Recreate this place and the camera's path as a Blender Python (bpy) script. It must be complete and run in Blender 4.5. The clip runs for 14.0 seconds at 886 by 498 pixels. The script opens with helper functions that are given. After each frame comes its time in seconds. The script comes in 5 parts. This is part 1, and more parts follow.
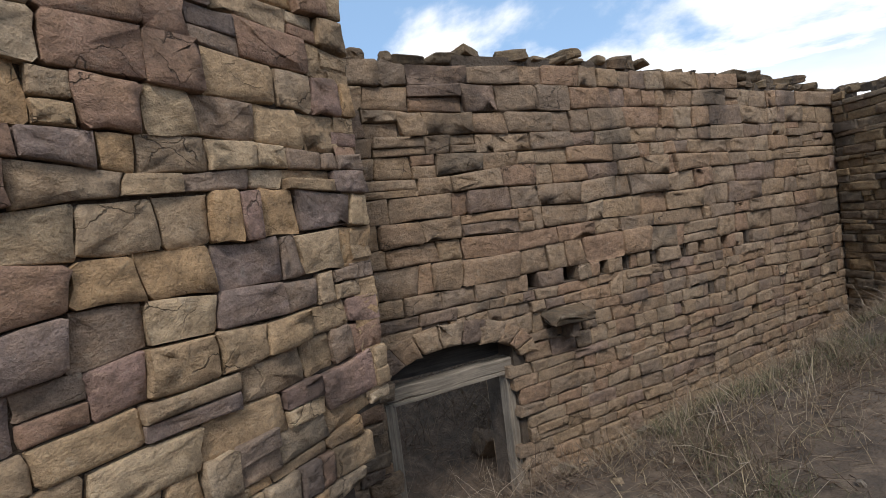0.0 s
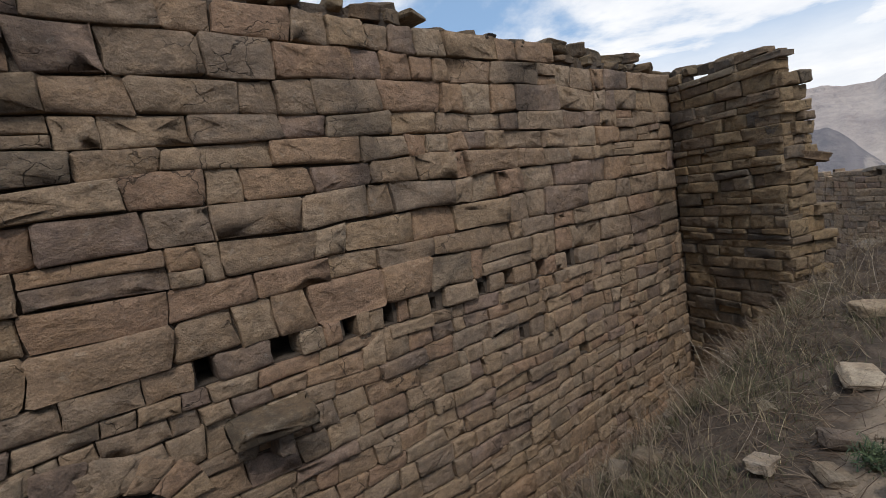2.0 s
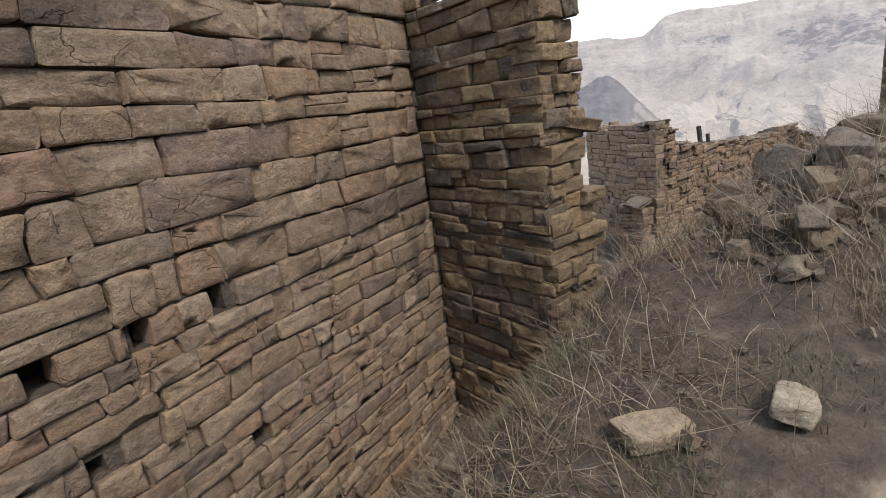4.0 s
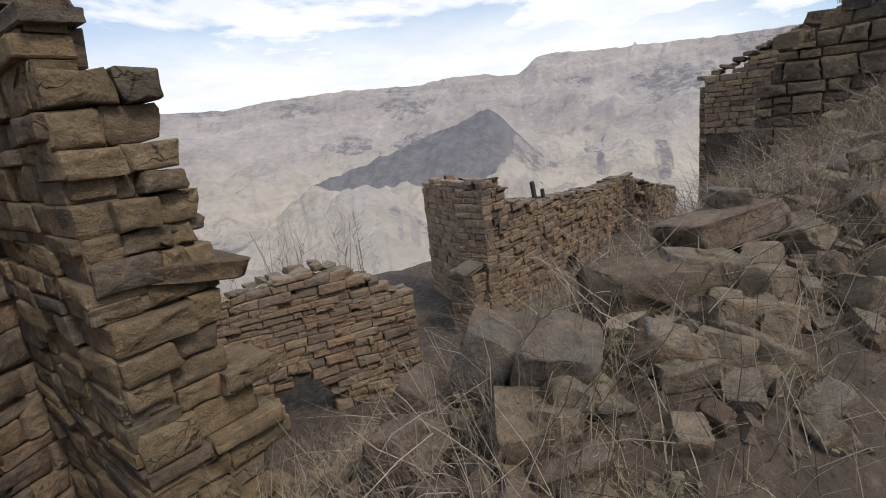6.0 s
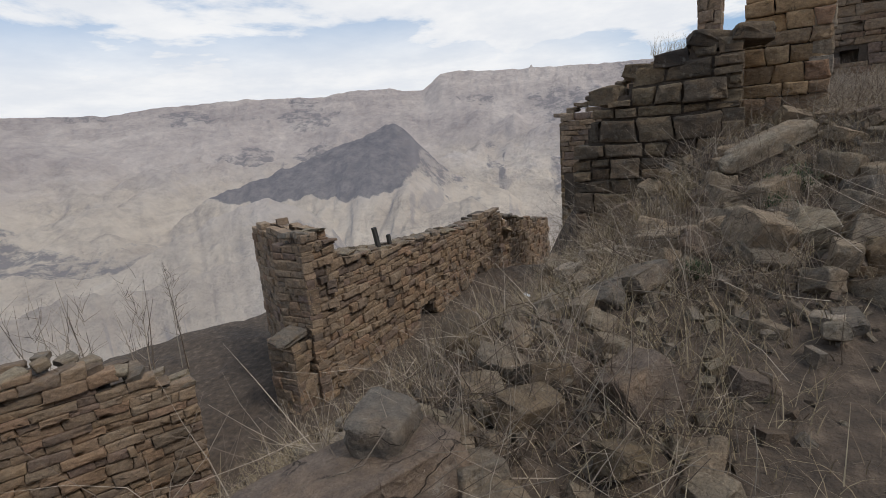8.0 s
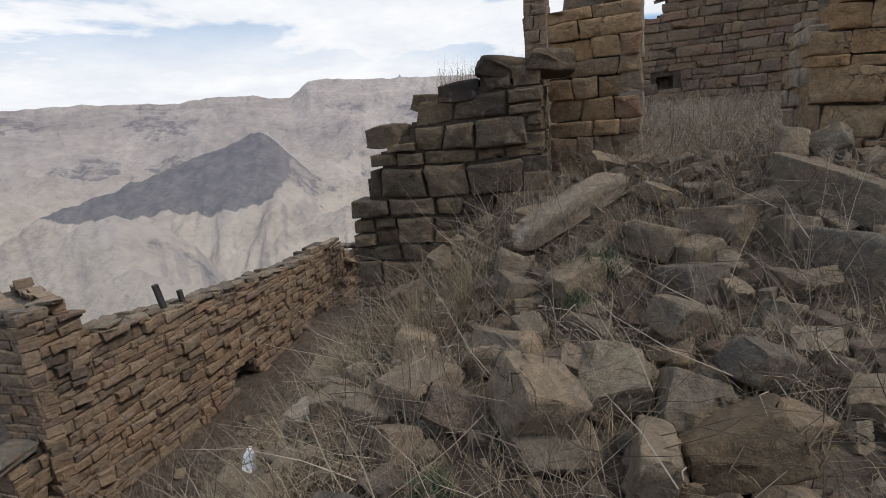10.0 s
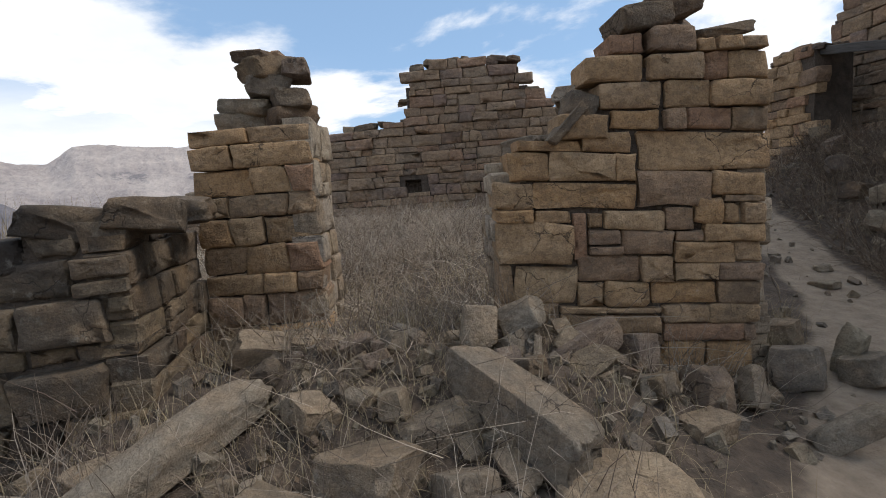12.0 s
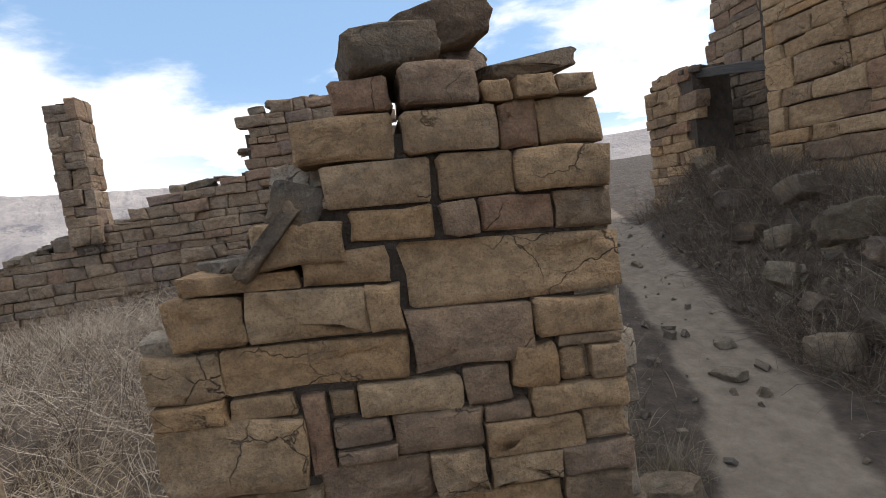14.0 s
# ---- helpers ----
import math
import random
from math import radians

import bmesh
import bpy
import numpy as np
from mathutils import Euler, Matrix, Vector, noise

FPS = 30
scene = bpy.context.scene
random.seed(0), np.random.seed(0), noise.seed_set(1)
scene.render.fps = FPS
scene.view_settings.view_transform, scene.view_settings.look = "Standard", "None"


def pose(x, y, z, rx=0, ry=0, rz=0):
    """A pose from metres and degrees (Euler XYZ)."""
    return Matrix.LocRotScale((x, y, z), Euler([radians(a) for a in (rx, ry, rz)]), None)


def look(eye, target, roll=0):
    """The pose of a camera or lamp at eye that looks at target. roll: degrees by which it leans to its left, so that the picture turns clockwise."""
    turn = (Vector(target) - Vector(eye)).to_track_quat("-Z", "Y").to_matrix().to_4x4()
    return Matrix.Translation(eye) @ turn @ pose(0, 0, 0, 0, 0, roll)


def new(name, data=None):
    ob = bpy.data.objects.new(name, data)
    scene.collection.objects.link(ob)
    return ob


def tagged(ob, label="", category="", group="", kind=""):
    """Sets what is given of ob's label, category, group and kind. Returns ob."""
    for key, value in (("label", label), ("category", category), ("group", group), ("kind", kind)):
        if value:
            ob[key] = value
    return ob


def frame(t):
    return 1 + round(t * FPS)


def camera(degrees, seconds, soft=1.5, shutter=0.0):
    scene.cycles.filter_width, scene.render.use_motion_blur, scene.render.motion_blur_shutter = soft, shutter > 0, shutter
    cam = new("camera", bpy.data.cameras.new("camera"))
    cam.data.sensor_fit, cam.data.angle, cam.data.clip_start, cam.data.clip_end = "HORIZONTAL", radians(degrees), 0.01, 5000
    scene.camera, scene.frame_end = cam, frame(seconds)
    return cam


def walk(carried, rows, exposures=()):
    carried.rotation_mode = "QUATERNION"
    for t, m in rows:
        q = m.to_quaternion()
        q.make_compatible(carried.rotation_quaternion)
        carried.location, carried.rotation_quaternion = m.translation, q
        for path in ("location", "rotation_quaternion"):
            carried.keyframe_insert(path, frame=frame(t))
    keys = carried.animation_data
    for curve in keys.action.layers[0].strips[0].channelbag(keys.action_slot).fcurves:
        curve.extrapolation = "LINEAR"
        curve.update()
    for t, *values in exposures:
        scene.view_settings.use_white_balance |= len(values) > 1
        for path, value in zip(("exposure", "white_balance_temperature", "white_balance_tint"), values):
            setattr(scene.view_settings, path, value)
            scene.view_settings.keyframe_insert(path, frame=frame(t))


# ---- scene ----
cam = camera(82.2, 14.0, soft=0.9)
METRES, EYE, TILT, LEAN, TURN = 13.0, 1.4, -2.8, 7.3, 0.0
ROWS = [
    (0.0, 0.0, 0.0, 0.0, 0.0, 0.0, -0.0),
    (0.5, 0.0276, 0.0268, 0.0085, -3.92, 0.99, 0.66),
    (1.0, 0.0552, 0.0637, 0.0138, -8.45, 0.39, 1.71),
    (1.5, 0.0861, 0.0968, 0.0205, -12.71, -0.27, 2.23),
    (2.0, 0.1101, 0.1262, 0.0284, -11.98, -1.53, 1.74),
    (2.5, 0.1353, 0.1635, 0.0345, -15.69, -6.12, 1.61),
    (3.0, 0.1693, 0.1894, 0.0397, -22.26, -8.97, 1.86),
    (5.5, 0.3499, 0.2628, 0.0891, -40.12, -7.02, 3.27),
    (6.0, 0.3867, 0.2571, 0.0964, -43.6, -6.55, 3.0),
    (6.5, 0.4188, 0.2505, 0.1053, -47.76, -6.02, 2.53),
    (7.0, 0.4569, 0.25, 0.1172, -52.28, -5.37, 2.78),
    (9.5, 0.6032, 0.2422, 0.157, -55.99, -6.21, 2.76),
    (10.0, 0.6373, 0.2378, 0.1653, -67.88, -5.58, 4.76),
    (10.5, 0.6613, 0.2265, 0.1698, -75.59, -5.16, 6.53),
    (11.0, 0.6815, 0.209, 0.1815, -78.86, -4.42, 7.37),
    (11.5, 0.7074, 0.2003, 0.1858, -81.61, -2.36, 7.54),
    (12.0, 0.7327, 0.1861, 0.2043, -89.39, 0.12, 7.05),
    (12.5, 0.7508, 0.1633, 0.2077, -92.3, 2.57, 8.01),
    (13.0, 0.7676, 0.1411, 0.222, -91.69, 3.98, 8.77),
    (13.5, 0.7944, 0.1279, 0.2236, -96.22, 1.98, 11.67),
    (14.0, 0.8161, 0.1143, 0.2339, -97.13, 1.63, 12.19),
]
EXPO = [(t, stops, 6450, 10) for t, stops in ((0.0, 0.36), (0.5, 0.36), (1.0, 0.2), (1.5, 0.02), (2.0, 0.02), (2.5, 0.58), (3.0, 0.98), (3.6, 0.8), (5.5, 0.33), (6.0, 0.1), (7.0, -0.2), (9.5, -0.04), (10.5, 0.02), (11.5, 0.22), (12.5, 0.12), (14.0, 0.42))]
walk(cam, [(t, pose(0, 0, EYE, TILT, LEAN, TURN) @ pose(METRES * x, METRES * y, METRES * z, 90 + pitch, roll, yaw)) for t, x, y, z, yaw, pitch, roll in ROWS], EXPO)

# ---- sky and sun ----
SUN_AZ, SUN_EL = -90.0, 50.0          # compass of the sun in the plan, from +x towards +y
world = bpy.data.worlds.new("sky")
scene.world = world
world.use_nodes = True


class Nodes:
    """Short hand for building a node tree."""

    def __init__(self, tree):
        self.tree = tree
        tree.nodes.clear()

    def add(self, kind, inputs=(), **props):
        node = self.tree.nodes.new(kind)
        for key, value in props.items():
            setattr(node, key, value)
        for key, value in dict(inputs).items():
            if isinstance(value, bpy.types.NodeSocket):
                self.tree.links.new(value, node.inputs[key])
            else:
                node.inputs[key].default_value = value
        return node

    def math(self, op, a, b=0.0, c=0.0, clamp=False):
        return self.add("ShaderNodeMath", {0: a, 1: b, 2: c}, operation=op, use_clamp=clamp).outputs[0]

    def noise(self, vector, scale, detail=4.0, rough=0.55, distortion=0.0):
        return self.add("ShaderNodeTexNoise", {"Vector": vector, "Scale": scale, "Detail": detail, "Roughness": rough, "Distortion": distortion}).outputs[0]

    def ramp(self, fac, stops, interpolation="LINEAR"):
        node = self.add("ShaderNodeValToRGB", {0: fac})
        node.color_ramp.interpolation = interpolation
        els = node.color_ramp.elements
        while len(els) < len(stops):
            els.new(0.5)
        for el, (p, c) in zip(els, stops):
            el.position, el.color = p, (*c, 1) if len(c) == 3 else c
        return node.outputs[0]

    def mix(self, fac, a, b, blend="MIX"):
        return self.add("ShaderNodeMix", {0: fac, 6: a, 7: b}, data_type="RGBA", blend_type=blend).outputs[2]

    def span(self, value, lo, hi):
        return self.add("ShaderNodeMapRange", {0: value, 1: lo, 2: hi}, interpolation_type="SMOOTHSTEP").outputs[0]

    def scaled(self, vector, s):
        return self.add("ShaderNodeVectorMath", {0: vector, 1: s}, operation="MULTIPLY").outputs[0]

    def shift(self, vector, s):
        return self.add("ShaderNodeVectorMath", {0: vector, 1: s}, operation="ADD").outputs[0]


def grey(v):
    return (v, v, v)


def build_sky():
    n = Nodes(world.node_tree)
    sky = n.add("ShaderNodeTexSky", sky_type="NISHITA", sun_disc=False)
    sky.sun_elevation, sky.sun_rotation = radians(SUN_EL), radians(90 - SUN_AZ)
    sky.altitude, sky.dust_density = 1700, 1.0
    way = n.add("ShaderNodeTexCoord").outputs["Generated"]
    up = n.add("ShaderNodeSeparateXYZ", {0: way})
    # cumulus and a pale veil of cloud that thickens towards the skyline
    flat = n.math("ADD", up.outputs[2], 0.16)
    px, py = n.math("DIVIDE", up.outputs[0], flat), n.math("DIVIDE", up.outputs[1], flat)
    plane = n.add("ShaderNodeCombineXYZ", {0: px, 1: py, 2: 0.0}).outputs[0]
    big = n.noise(n.shift(plane, (CLOUD_X, CLOUD_Y, 0.0)), 0.85, 9, 0.56, 0.25)
    puff = n.span(big, CLOUD_LO, CLOUD_HI)
    bank = n.math("MULTIPLY", n.span(up.outputs[2], 0.27, 0.10), n.span(py, 0.2, 1.6))
    veil = n.math("MULTIPLY", n.span(up.outputs[2], 0.14, 0.02), 0.75)
    cover = n.math("MAXIMUM", n.math("MAXIMUM", puff, bank), veil)
    shade = n.span(n.noise(n.shift(plane, (3.3, 1.2, 0.4)), 1.9, 5, 0.6), 0.3, 0.75)
    cloud = n.mix(shade, (8.6, 8.9, 9.4, 1), (10.4, 10.4, 10.4, 1))
    blue = n.mix(0.45, sky.outputs[0], (4.3, 6.8, 10.2, 1))
    colour = n.mix(cover, blue, cloud)
    back = n.add("ShaderNodeBackground", {"Color": colour, "Strength": SKY})
    n.add("ShaderNodeOutputWorld", {0: back.outputs[0]})


SKY, CLOUD_X, CLOUD_Y, CLOUD_LO, CLOUD_HI = 0.1, 1.3, 4.1, 0.455, 0.56
build_sky()
sun = new("sun", bpy.data.lights.new("sun", "SUN"))
sun.data.energy, sun.data.angle, sun.data.color = 1.7, radians(12), (1.0, 0.955, 0.89)
sun.matrix_world = look((0, 0, 0), (-math.cos(radians(SUN_AZ)) * math.cos(radians(SUN_EL)), -math.sin(radians(SUN_AZ)) * math.cos(radians(SUN_EL)), -math.sin(radians(SUN_EL))))


# ---- materials ----
def material(name):
    m = bpy.data.materials.new(name)
    m.use_nodes = True
    return m, Nodes(m.node_tree)


def finish(n, colour, rough, bump=None, strength=0.5, distance=0.02, **more):
    inputs = {"Base Color": colour, "Roughness": rough}
    if bump is not None:
        inputs["Normal"] = n.add("ShaderNodeBump", {"Height": bump, "Strength": strength, "Distance": distance}).outputs[0]
    inputs.update(more)
    shader = n.add("ShaderNodeBsdfPrincipled", inputs)
    n.add("ShaderNodeOutputMaterial", {0: shader.outputs[0]})


def stone_material(name, tones, dark=0.5, lichen=0.3, gain=1.0, warm=1.0):
    """Weathered sandstone: one tone a stone, bedding, grain, hair cracks, iron stains, black patina and pale lichen."""
    m, n = material(name)
    geo = n.add("ShaderNodeNewGeometry")
    place = geo.outputs["Position"]
    pick = n.math("FRACT", n.math("ADD", n.add("ShaderNodeObjectInfo").outputs["Random"], geo.outputs["Random Per Island"]))
    base = n.ramp(pick, [((i + 0.0) / len(tones), (c[0] * gain * (1 + 0.05 * warm), c[1] * gain, c[2] * gain * (1 - 0.05 * warm))) for i, c in enumerate(tones)], "CONSTANT")
    # each stone is cut from its own piece of the noise
    own = n.add("ShaderNodeCombineXYZ", {0: n.math("MULTIPLY", pick, 37.0), 1: n.math("MULTIPLY", pick, 91.0), 2: n.math("MULTIPLY", pick, 17.0)}).outputs[0]
    local = n.add("ShaderNodeVectorMath", {0: place, 1: own}, operation="ADD").outputs[0]
    bedded = n.scaled(local, (1.0, 1.0, 1.35))
    grain = n.noise(local, 120.0, 3, 0.7)
    mottle = n.noise(bedded, 19.0, 7, 0.7, 0.15)
    cloudy = n.noise(bedded, 5.0, 5, 0.6, 0.3)
    colour = n.mix(n.math("MULTIPLY", n.span(cloudy, 0.40, 0.70), 0.6), base, n.mix(0.5, base, (0.38, 0.235, 0.12, 1)))
    colour = n.mix(n.math("MULTIPLY", n.span(mottle, 0.62, 0.36), 0.62), colour, n.mix(0.62, colour, (0.055, 0.043, 0.036, 1)))
    colour = n.mix(n.math("MULTIPLY", n.span(mottle, 0.56, 0.74), 0.5), colour, n.mix(0.5, colour, (0.52, 0.44, 0.33, 1)))
    colour = n.mix(n.math("MULTIPLY", n.span(grain, 0.54, 0.30), 0.55), colour, n.mix(0.6, colour, (0.05, 0.04, 0.034, 1)))
    colour = n.mix(n.math("MULTIPLY", n.span(grain, 0.60, 0.72), 0.4), colour, n.mix(0.5, colour, (0.56, 0.49, 0.38, 1)))
    patch = n.noise(place, 1.1, 6, 0.62, 0.4)
    stain = n.math("MULTIPLY", n.span(n.math("ADD", patch, n.math("MULTIPLY", pick, 0.14)), 0.60, 0.78), dark)
    colour = n.mix(stain, colour, (0.05, 0.043, 0.038, 1))
    spots = n.math("MULTIPLY", n.span(n.noise(local, 13.0, 7, 0.72), 0.58, 0.70), lichen)
    colour = n.mix(spots, colour, (0.42, 0.40, 0.34, 1))
    # hair cracks on some stones
    net = n.add("ShaderNodeTexVoronoi", {"Vector": n.add("ShaderNodeVectorMath", {0: bedded, 1: n.scaled(n.add("ShaderNodeTexNoise", {"Vector": local, "Scale": 9.0, "Detail": 4.0}).outputs["Color"], (0.16, 0.16, 0.16))}, operation="ADD").outputs[0], "Scale": 4.2}, feature="DISTANCE_TO_EDGE").outputs["Distance"]
    crack = n.math("MULTIPLY", n.span(net, 0.016, 0.002), n.span(n.noise(local, 2.4, 2), 0.56, 0.62))
    colour = n.mix(n.math("MULTIPLY", crack, 0.7), colour, (0.045, 0.036, 0.03, 1))
    pits = n.add("ShaderNodeTexVoronoi", {"Vector": local, "Scale": 38.0}).outputs["Distance"]
    rough_face = n.noise(local, 8.0, 10, 0.66, 0.1)
    height = n.math("ADD", n.math("MULTIPLY", rough_face, 1.0), n.math("ADD", n.math("MULTIPLY", mottle, 0.35), n.math("ADD", n.math("MULTIPLY", grain, 0.16), n.math("MULTIPLY", pits, 0.08))))
    height = n.math("SUBTRACT", height, n.math("MULTIPLY", crack, 0.25))
    finish(n, colour, 0.92, height, 1.0, 0.04, **{"Specular IOR Level": 0.25})
    return m


TAN = [(0.33, 0.25, 0.165), (0.30, 0.24, 0.17), (0.36, 0.24, 0.15), (0.27, 0.205, 0.14), (0.38, 0.295, 0.20), (0.24, 0.19, 0.14), (0.31, 0.22, 0.145), (0.21, 0.175, 0.14), (0.36, 0.27, 0.17), (0.29, 0.23, 0.165), (0.33, 0.21, 0.14)]
WARM = [(0.35, 0.25, 0.15), (0.155, 0.125, 0.115), (0.42, 0.33, 0.22), (0.33, 0.255, 0.175), (0.29, 0.215, 0.135), (0.40, 0.29, 0.175), (0.25, 0.15, 0.115), (0.34, 0.26, 0.17), (0.19, 0.145, 0.12), (0.38, 0.25, 0.13), (0.27, 0.21, 0.15)]
GREY = [(0.25, 0.215, 0.18), (0.31, 0.265, 0.21), (0.20, 0.175, 0.15), (0.34, 0.285, 0.21), (0.28, 0.225, 0.165), (0.23, 0.175, 0.135)]
TAN = [tuple(0.8 * v + 0.2 * k for v, k in zip(c, (0.315, 0.236, 0.165))) for c in TAN]
TAN = [tuple(0.72 * v + 0.28 * k for v, k in zip(c, (0.30, 0.23, 0.165))) for c in TAN + [(0.25, 0.185, 0.155), (0.38, 0.30, 0.215), (0.22, 0.17, 0.14), (0.37, 0.30, 0.215)]]
TAN = [(r * 1.03, g * 0.99, b * 0.985) for r, g, b in TAN]
wall_stone = stone_material("wall_stone", TAN, 0.6, 0.2, 1.06, 0.6)
pier_stone = stone_material("pier_stone", [tuple(0.7 * v + 0.3 * k for v, k in zip(c, (0.31, 0.235, 0.165))) for c in WARM + [(0.17, 0.135, 0.14), (0.46, 0.38, 0.28), (0.24, 0.155, 0.15)]], 0.65, 0.2, 1.4, 0.9)
MILD = [tuple(0.62 * v + 0.38 * k for v, k in zip(c, (0.36, 0.255, 0.155))) for c in WARM]
jamb_stone = stone_material("jamb_stone", MILD, 0.5, 0.15, 1.14, 2.4)
dark_stone = stone_material("dark_stone", [(c[0] * 0.76, c[1] * 0.71, c[2] * 0.63) for c in GREY], 0.9, 0.25, 0.78)
ochre_stone = stone_material("ochre_stone", [(0.33, 0.24, 0.14), (0.27, 0.20, 0.125), (0.22, 0.165, 0.115), (0.36, 0.27, 0.165), (0.18, 0.15, 0.12), (0.30, 0.24, 0.17)], 0.7, 0.15, 0.86, 0.9)
rubble_stone = stone_material("rubble_stone", [(c[0] * 1.05, c[1], c[2] * 0.93) for c in GREY], 0.45, 0.3, 0.88, -0.4)
brown_rock = stone_material("brown_rock", [(0.34, 0.27, 0.19), (0.29, 0.235, 0.175), (0.38, 0.29, 0.20), (0.26, 0.195, 0.15)], 0.45, 0.25, 0.82, 0.0)
pale_stone = stone_material("pale_stone", [(0.46, 0.39, 0.30), (0.42, 0.36, 0.29), (0.38, 0.30, 0.21), (0.34, 0.28, 0.21)], 0.3, 0.2, 1.0)


def mortar_material():
    m, n = material("earth_mortar")
    place = n.add("ShaderNodeNewGeometry").outputs["Position"]
    a, b = n.noise(place, 7.0, 6, 0.7), n.noise(place, 40.0, 4, 0.6)
    colour = n.ramp(a, [(0.3, (0.05, 0.038, 0.029)), (0.7, (0.13, 0.098, 0.072))])
    finish(n, colour, 0.95, n.math("ADD", a, n.math("MULTIPLY", b, 0.4)), 1.0, 0.05)
    return m


mortar = mortar_material()


def wood_material(name, lo, hi):
    m, n = material(name)
    co = n.add("ShaderNodeTexCoord").outputs["Object"]
    fibre = n.noise(n.scaled(co, (3.0, 60.0, 60.0)), 1.0, 6, 0.65, 0.5)
    worn = n.noise(co, 3.0, 5, 0.6)
    colour = n.mix(n.span(worn, 0.35, 0.7), n.ramp(fibre, [(0.3, lo), (0.7, hi)]), n.ramp(fibre, [(0.3, tuple(v * 0.6 for v in lo)), (0.7, tuple(v * 0.8 for v in hi))]))
    finish(n, colour, 0.85, fibre, 0.7, 0.008)
    return m


old_wood = wood_material("weathered_wood", (0.16, 0.13, 0.10), (0.36, 0.31, 0.25))
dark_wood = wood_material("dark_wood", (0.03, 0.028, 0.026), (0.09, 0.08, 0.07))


def straw_material(name, tones):
    m, n = material(name)
    geo = n.add("ShaderNodeNewGeometry")
    colour = n.ramp(geo.outputs["Random Per Island"], [(i / len(tones), c) for i, c in enumerate(tones)])
    wave = n.noise(geo.outputs["Position"], 1.3, 3)
    colour = n.mix(n.math("MULTIPLY", n.span(wave, 0.35, 0.7), 0.5), colour, n.mix(0.6, colour, (0.12, 0.085, 0.06, 1)))
    finish(n, colour, 0.8, **{"Specular IOR Level": 0.2})
    return m


straw = straw_material("dry_grass", [(0.35, 0.28, 0.175), (0.25, 0.19, 0.12), (0.46, 0.38, 0.25), (0.18, 0.132, 0.09), (0.30, 0.235, 0.14)])
twigs_mat = straw_material("dead_twigs", [(0.20, 0.15, 0.11), (0.125, 0.09, 0.068), (0.28, 0.22, 0.165), (0.09, 0.066, 0.052), (0.42, 0.345, 0.265)])
green = straw_material("green_leaves", [(0.055, 0.085, 0.04), (0.08, 0.115, 0.05), (0.10, 0.125, 0.06), (0.045, 0.07, 0.04)])
grass_green = straw_material("fresh_grass", [(0.085, 0.095, 0.045), (0.14, 0.125, 0.07), (0.20, 0.165, 0.105), (0.07, 0.085, 0.04)])


def ground_material():
    m, n = material("ground")
    place = n.add("ShaderNodeNewGeometry").outputs["Position"]
    a, b, c = n.noise(place, 1.4, 7, 0.65), n.noise(place, 9.0, 6, 0.65), n.noise(place, 60.0, 4, 0.6)
    soil = n.ramp(b, [(0.3, (0.042, 0.031, 0.023)), (0.55, (0.095, 0.068, 0.048)), (0.75, (0.19, 0.138, 0.096))])
    trod = n.ramp(b, [(0.25, (0.18, 0.135, 0.095)), (0.75, (0.35, 0.27, 0.195))])
    way = n.add("ShaderNodeAttribute", attribute_name="trodden").outputs["Fac"]
    near = n.mix(n.span(n.math("ADD", way, n.math("MULTIPLY", n.math("SUBTRACT", a, 0.5), 0.9)), 0.35, 0.65), soil, trod)
    # far slopes of bare pale earth with scrub
    s1, s2 = n.noise(place, 0.004, 9, 0.62, 0.6), n.noise(place, 0.03, 7, 0.65)
    far = n.ramp(n.math("ADD", n.math("MULTIPLY", s1, 0.6), n.math("MULTIPLY", s2, 0.4)), [(0.36, (0.20, 0.16, 0.12)), (0.5, (0.40, 0.32, 0.24)), (0.62, (0.52, 0.43, 0.33))])
    dist = n.add("ShaderNodeVectorMath", {0: place}, operation="LENGTH").outputs["Value"]
    colour = n.mix(n.span(dist, 30.0, 120.0), near, far)
    finish(n, colour, 0.95, n.math("ADD", n.math("ADD", a, b), n.math("MULTIPLY", c, 0.4)), 0.8, 0.04)
    return m


earth = ground_material()


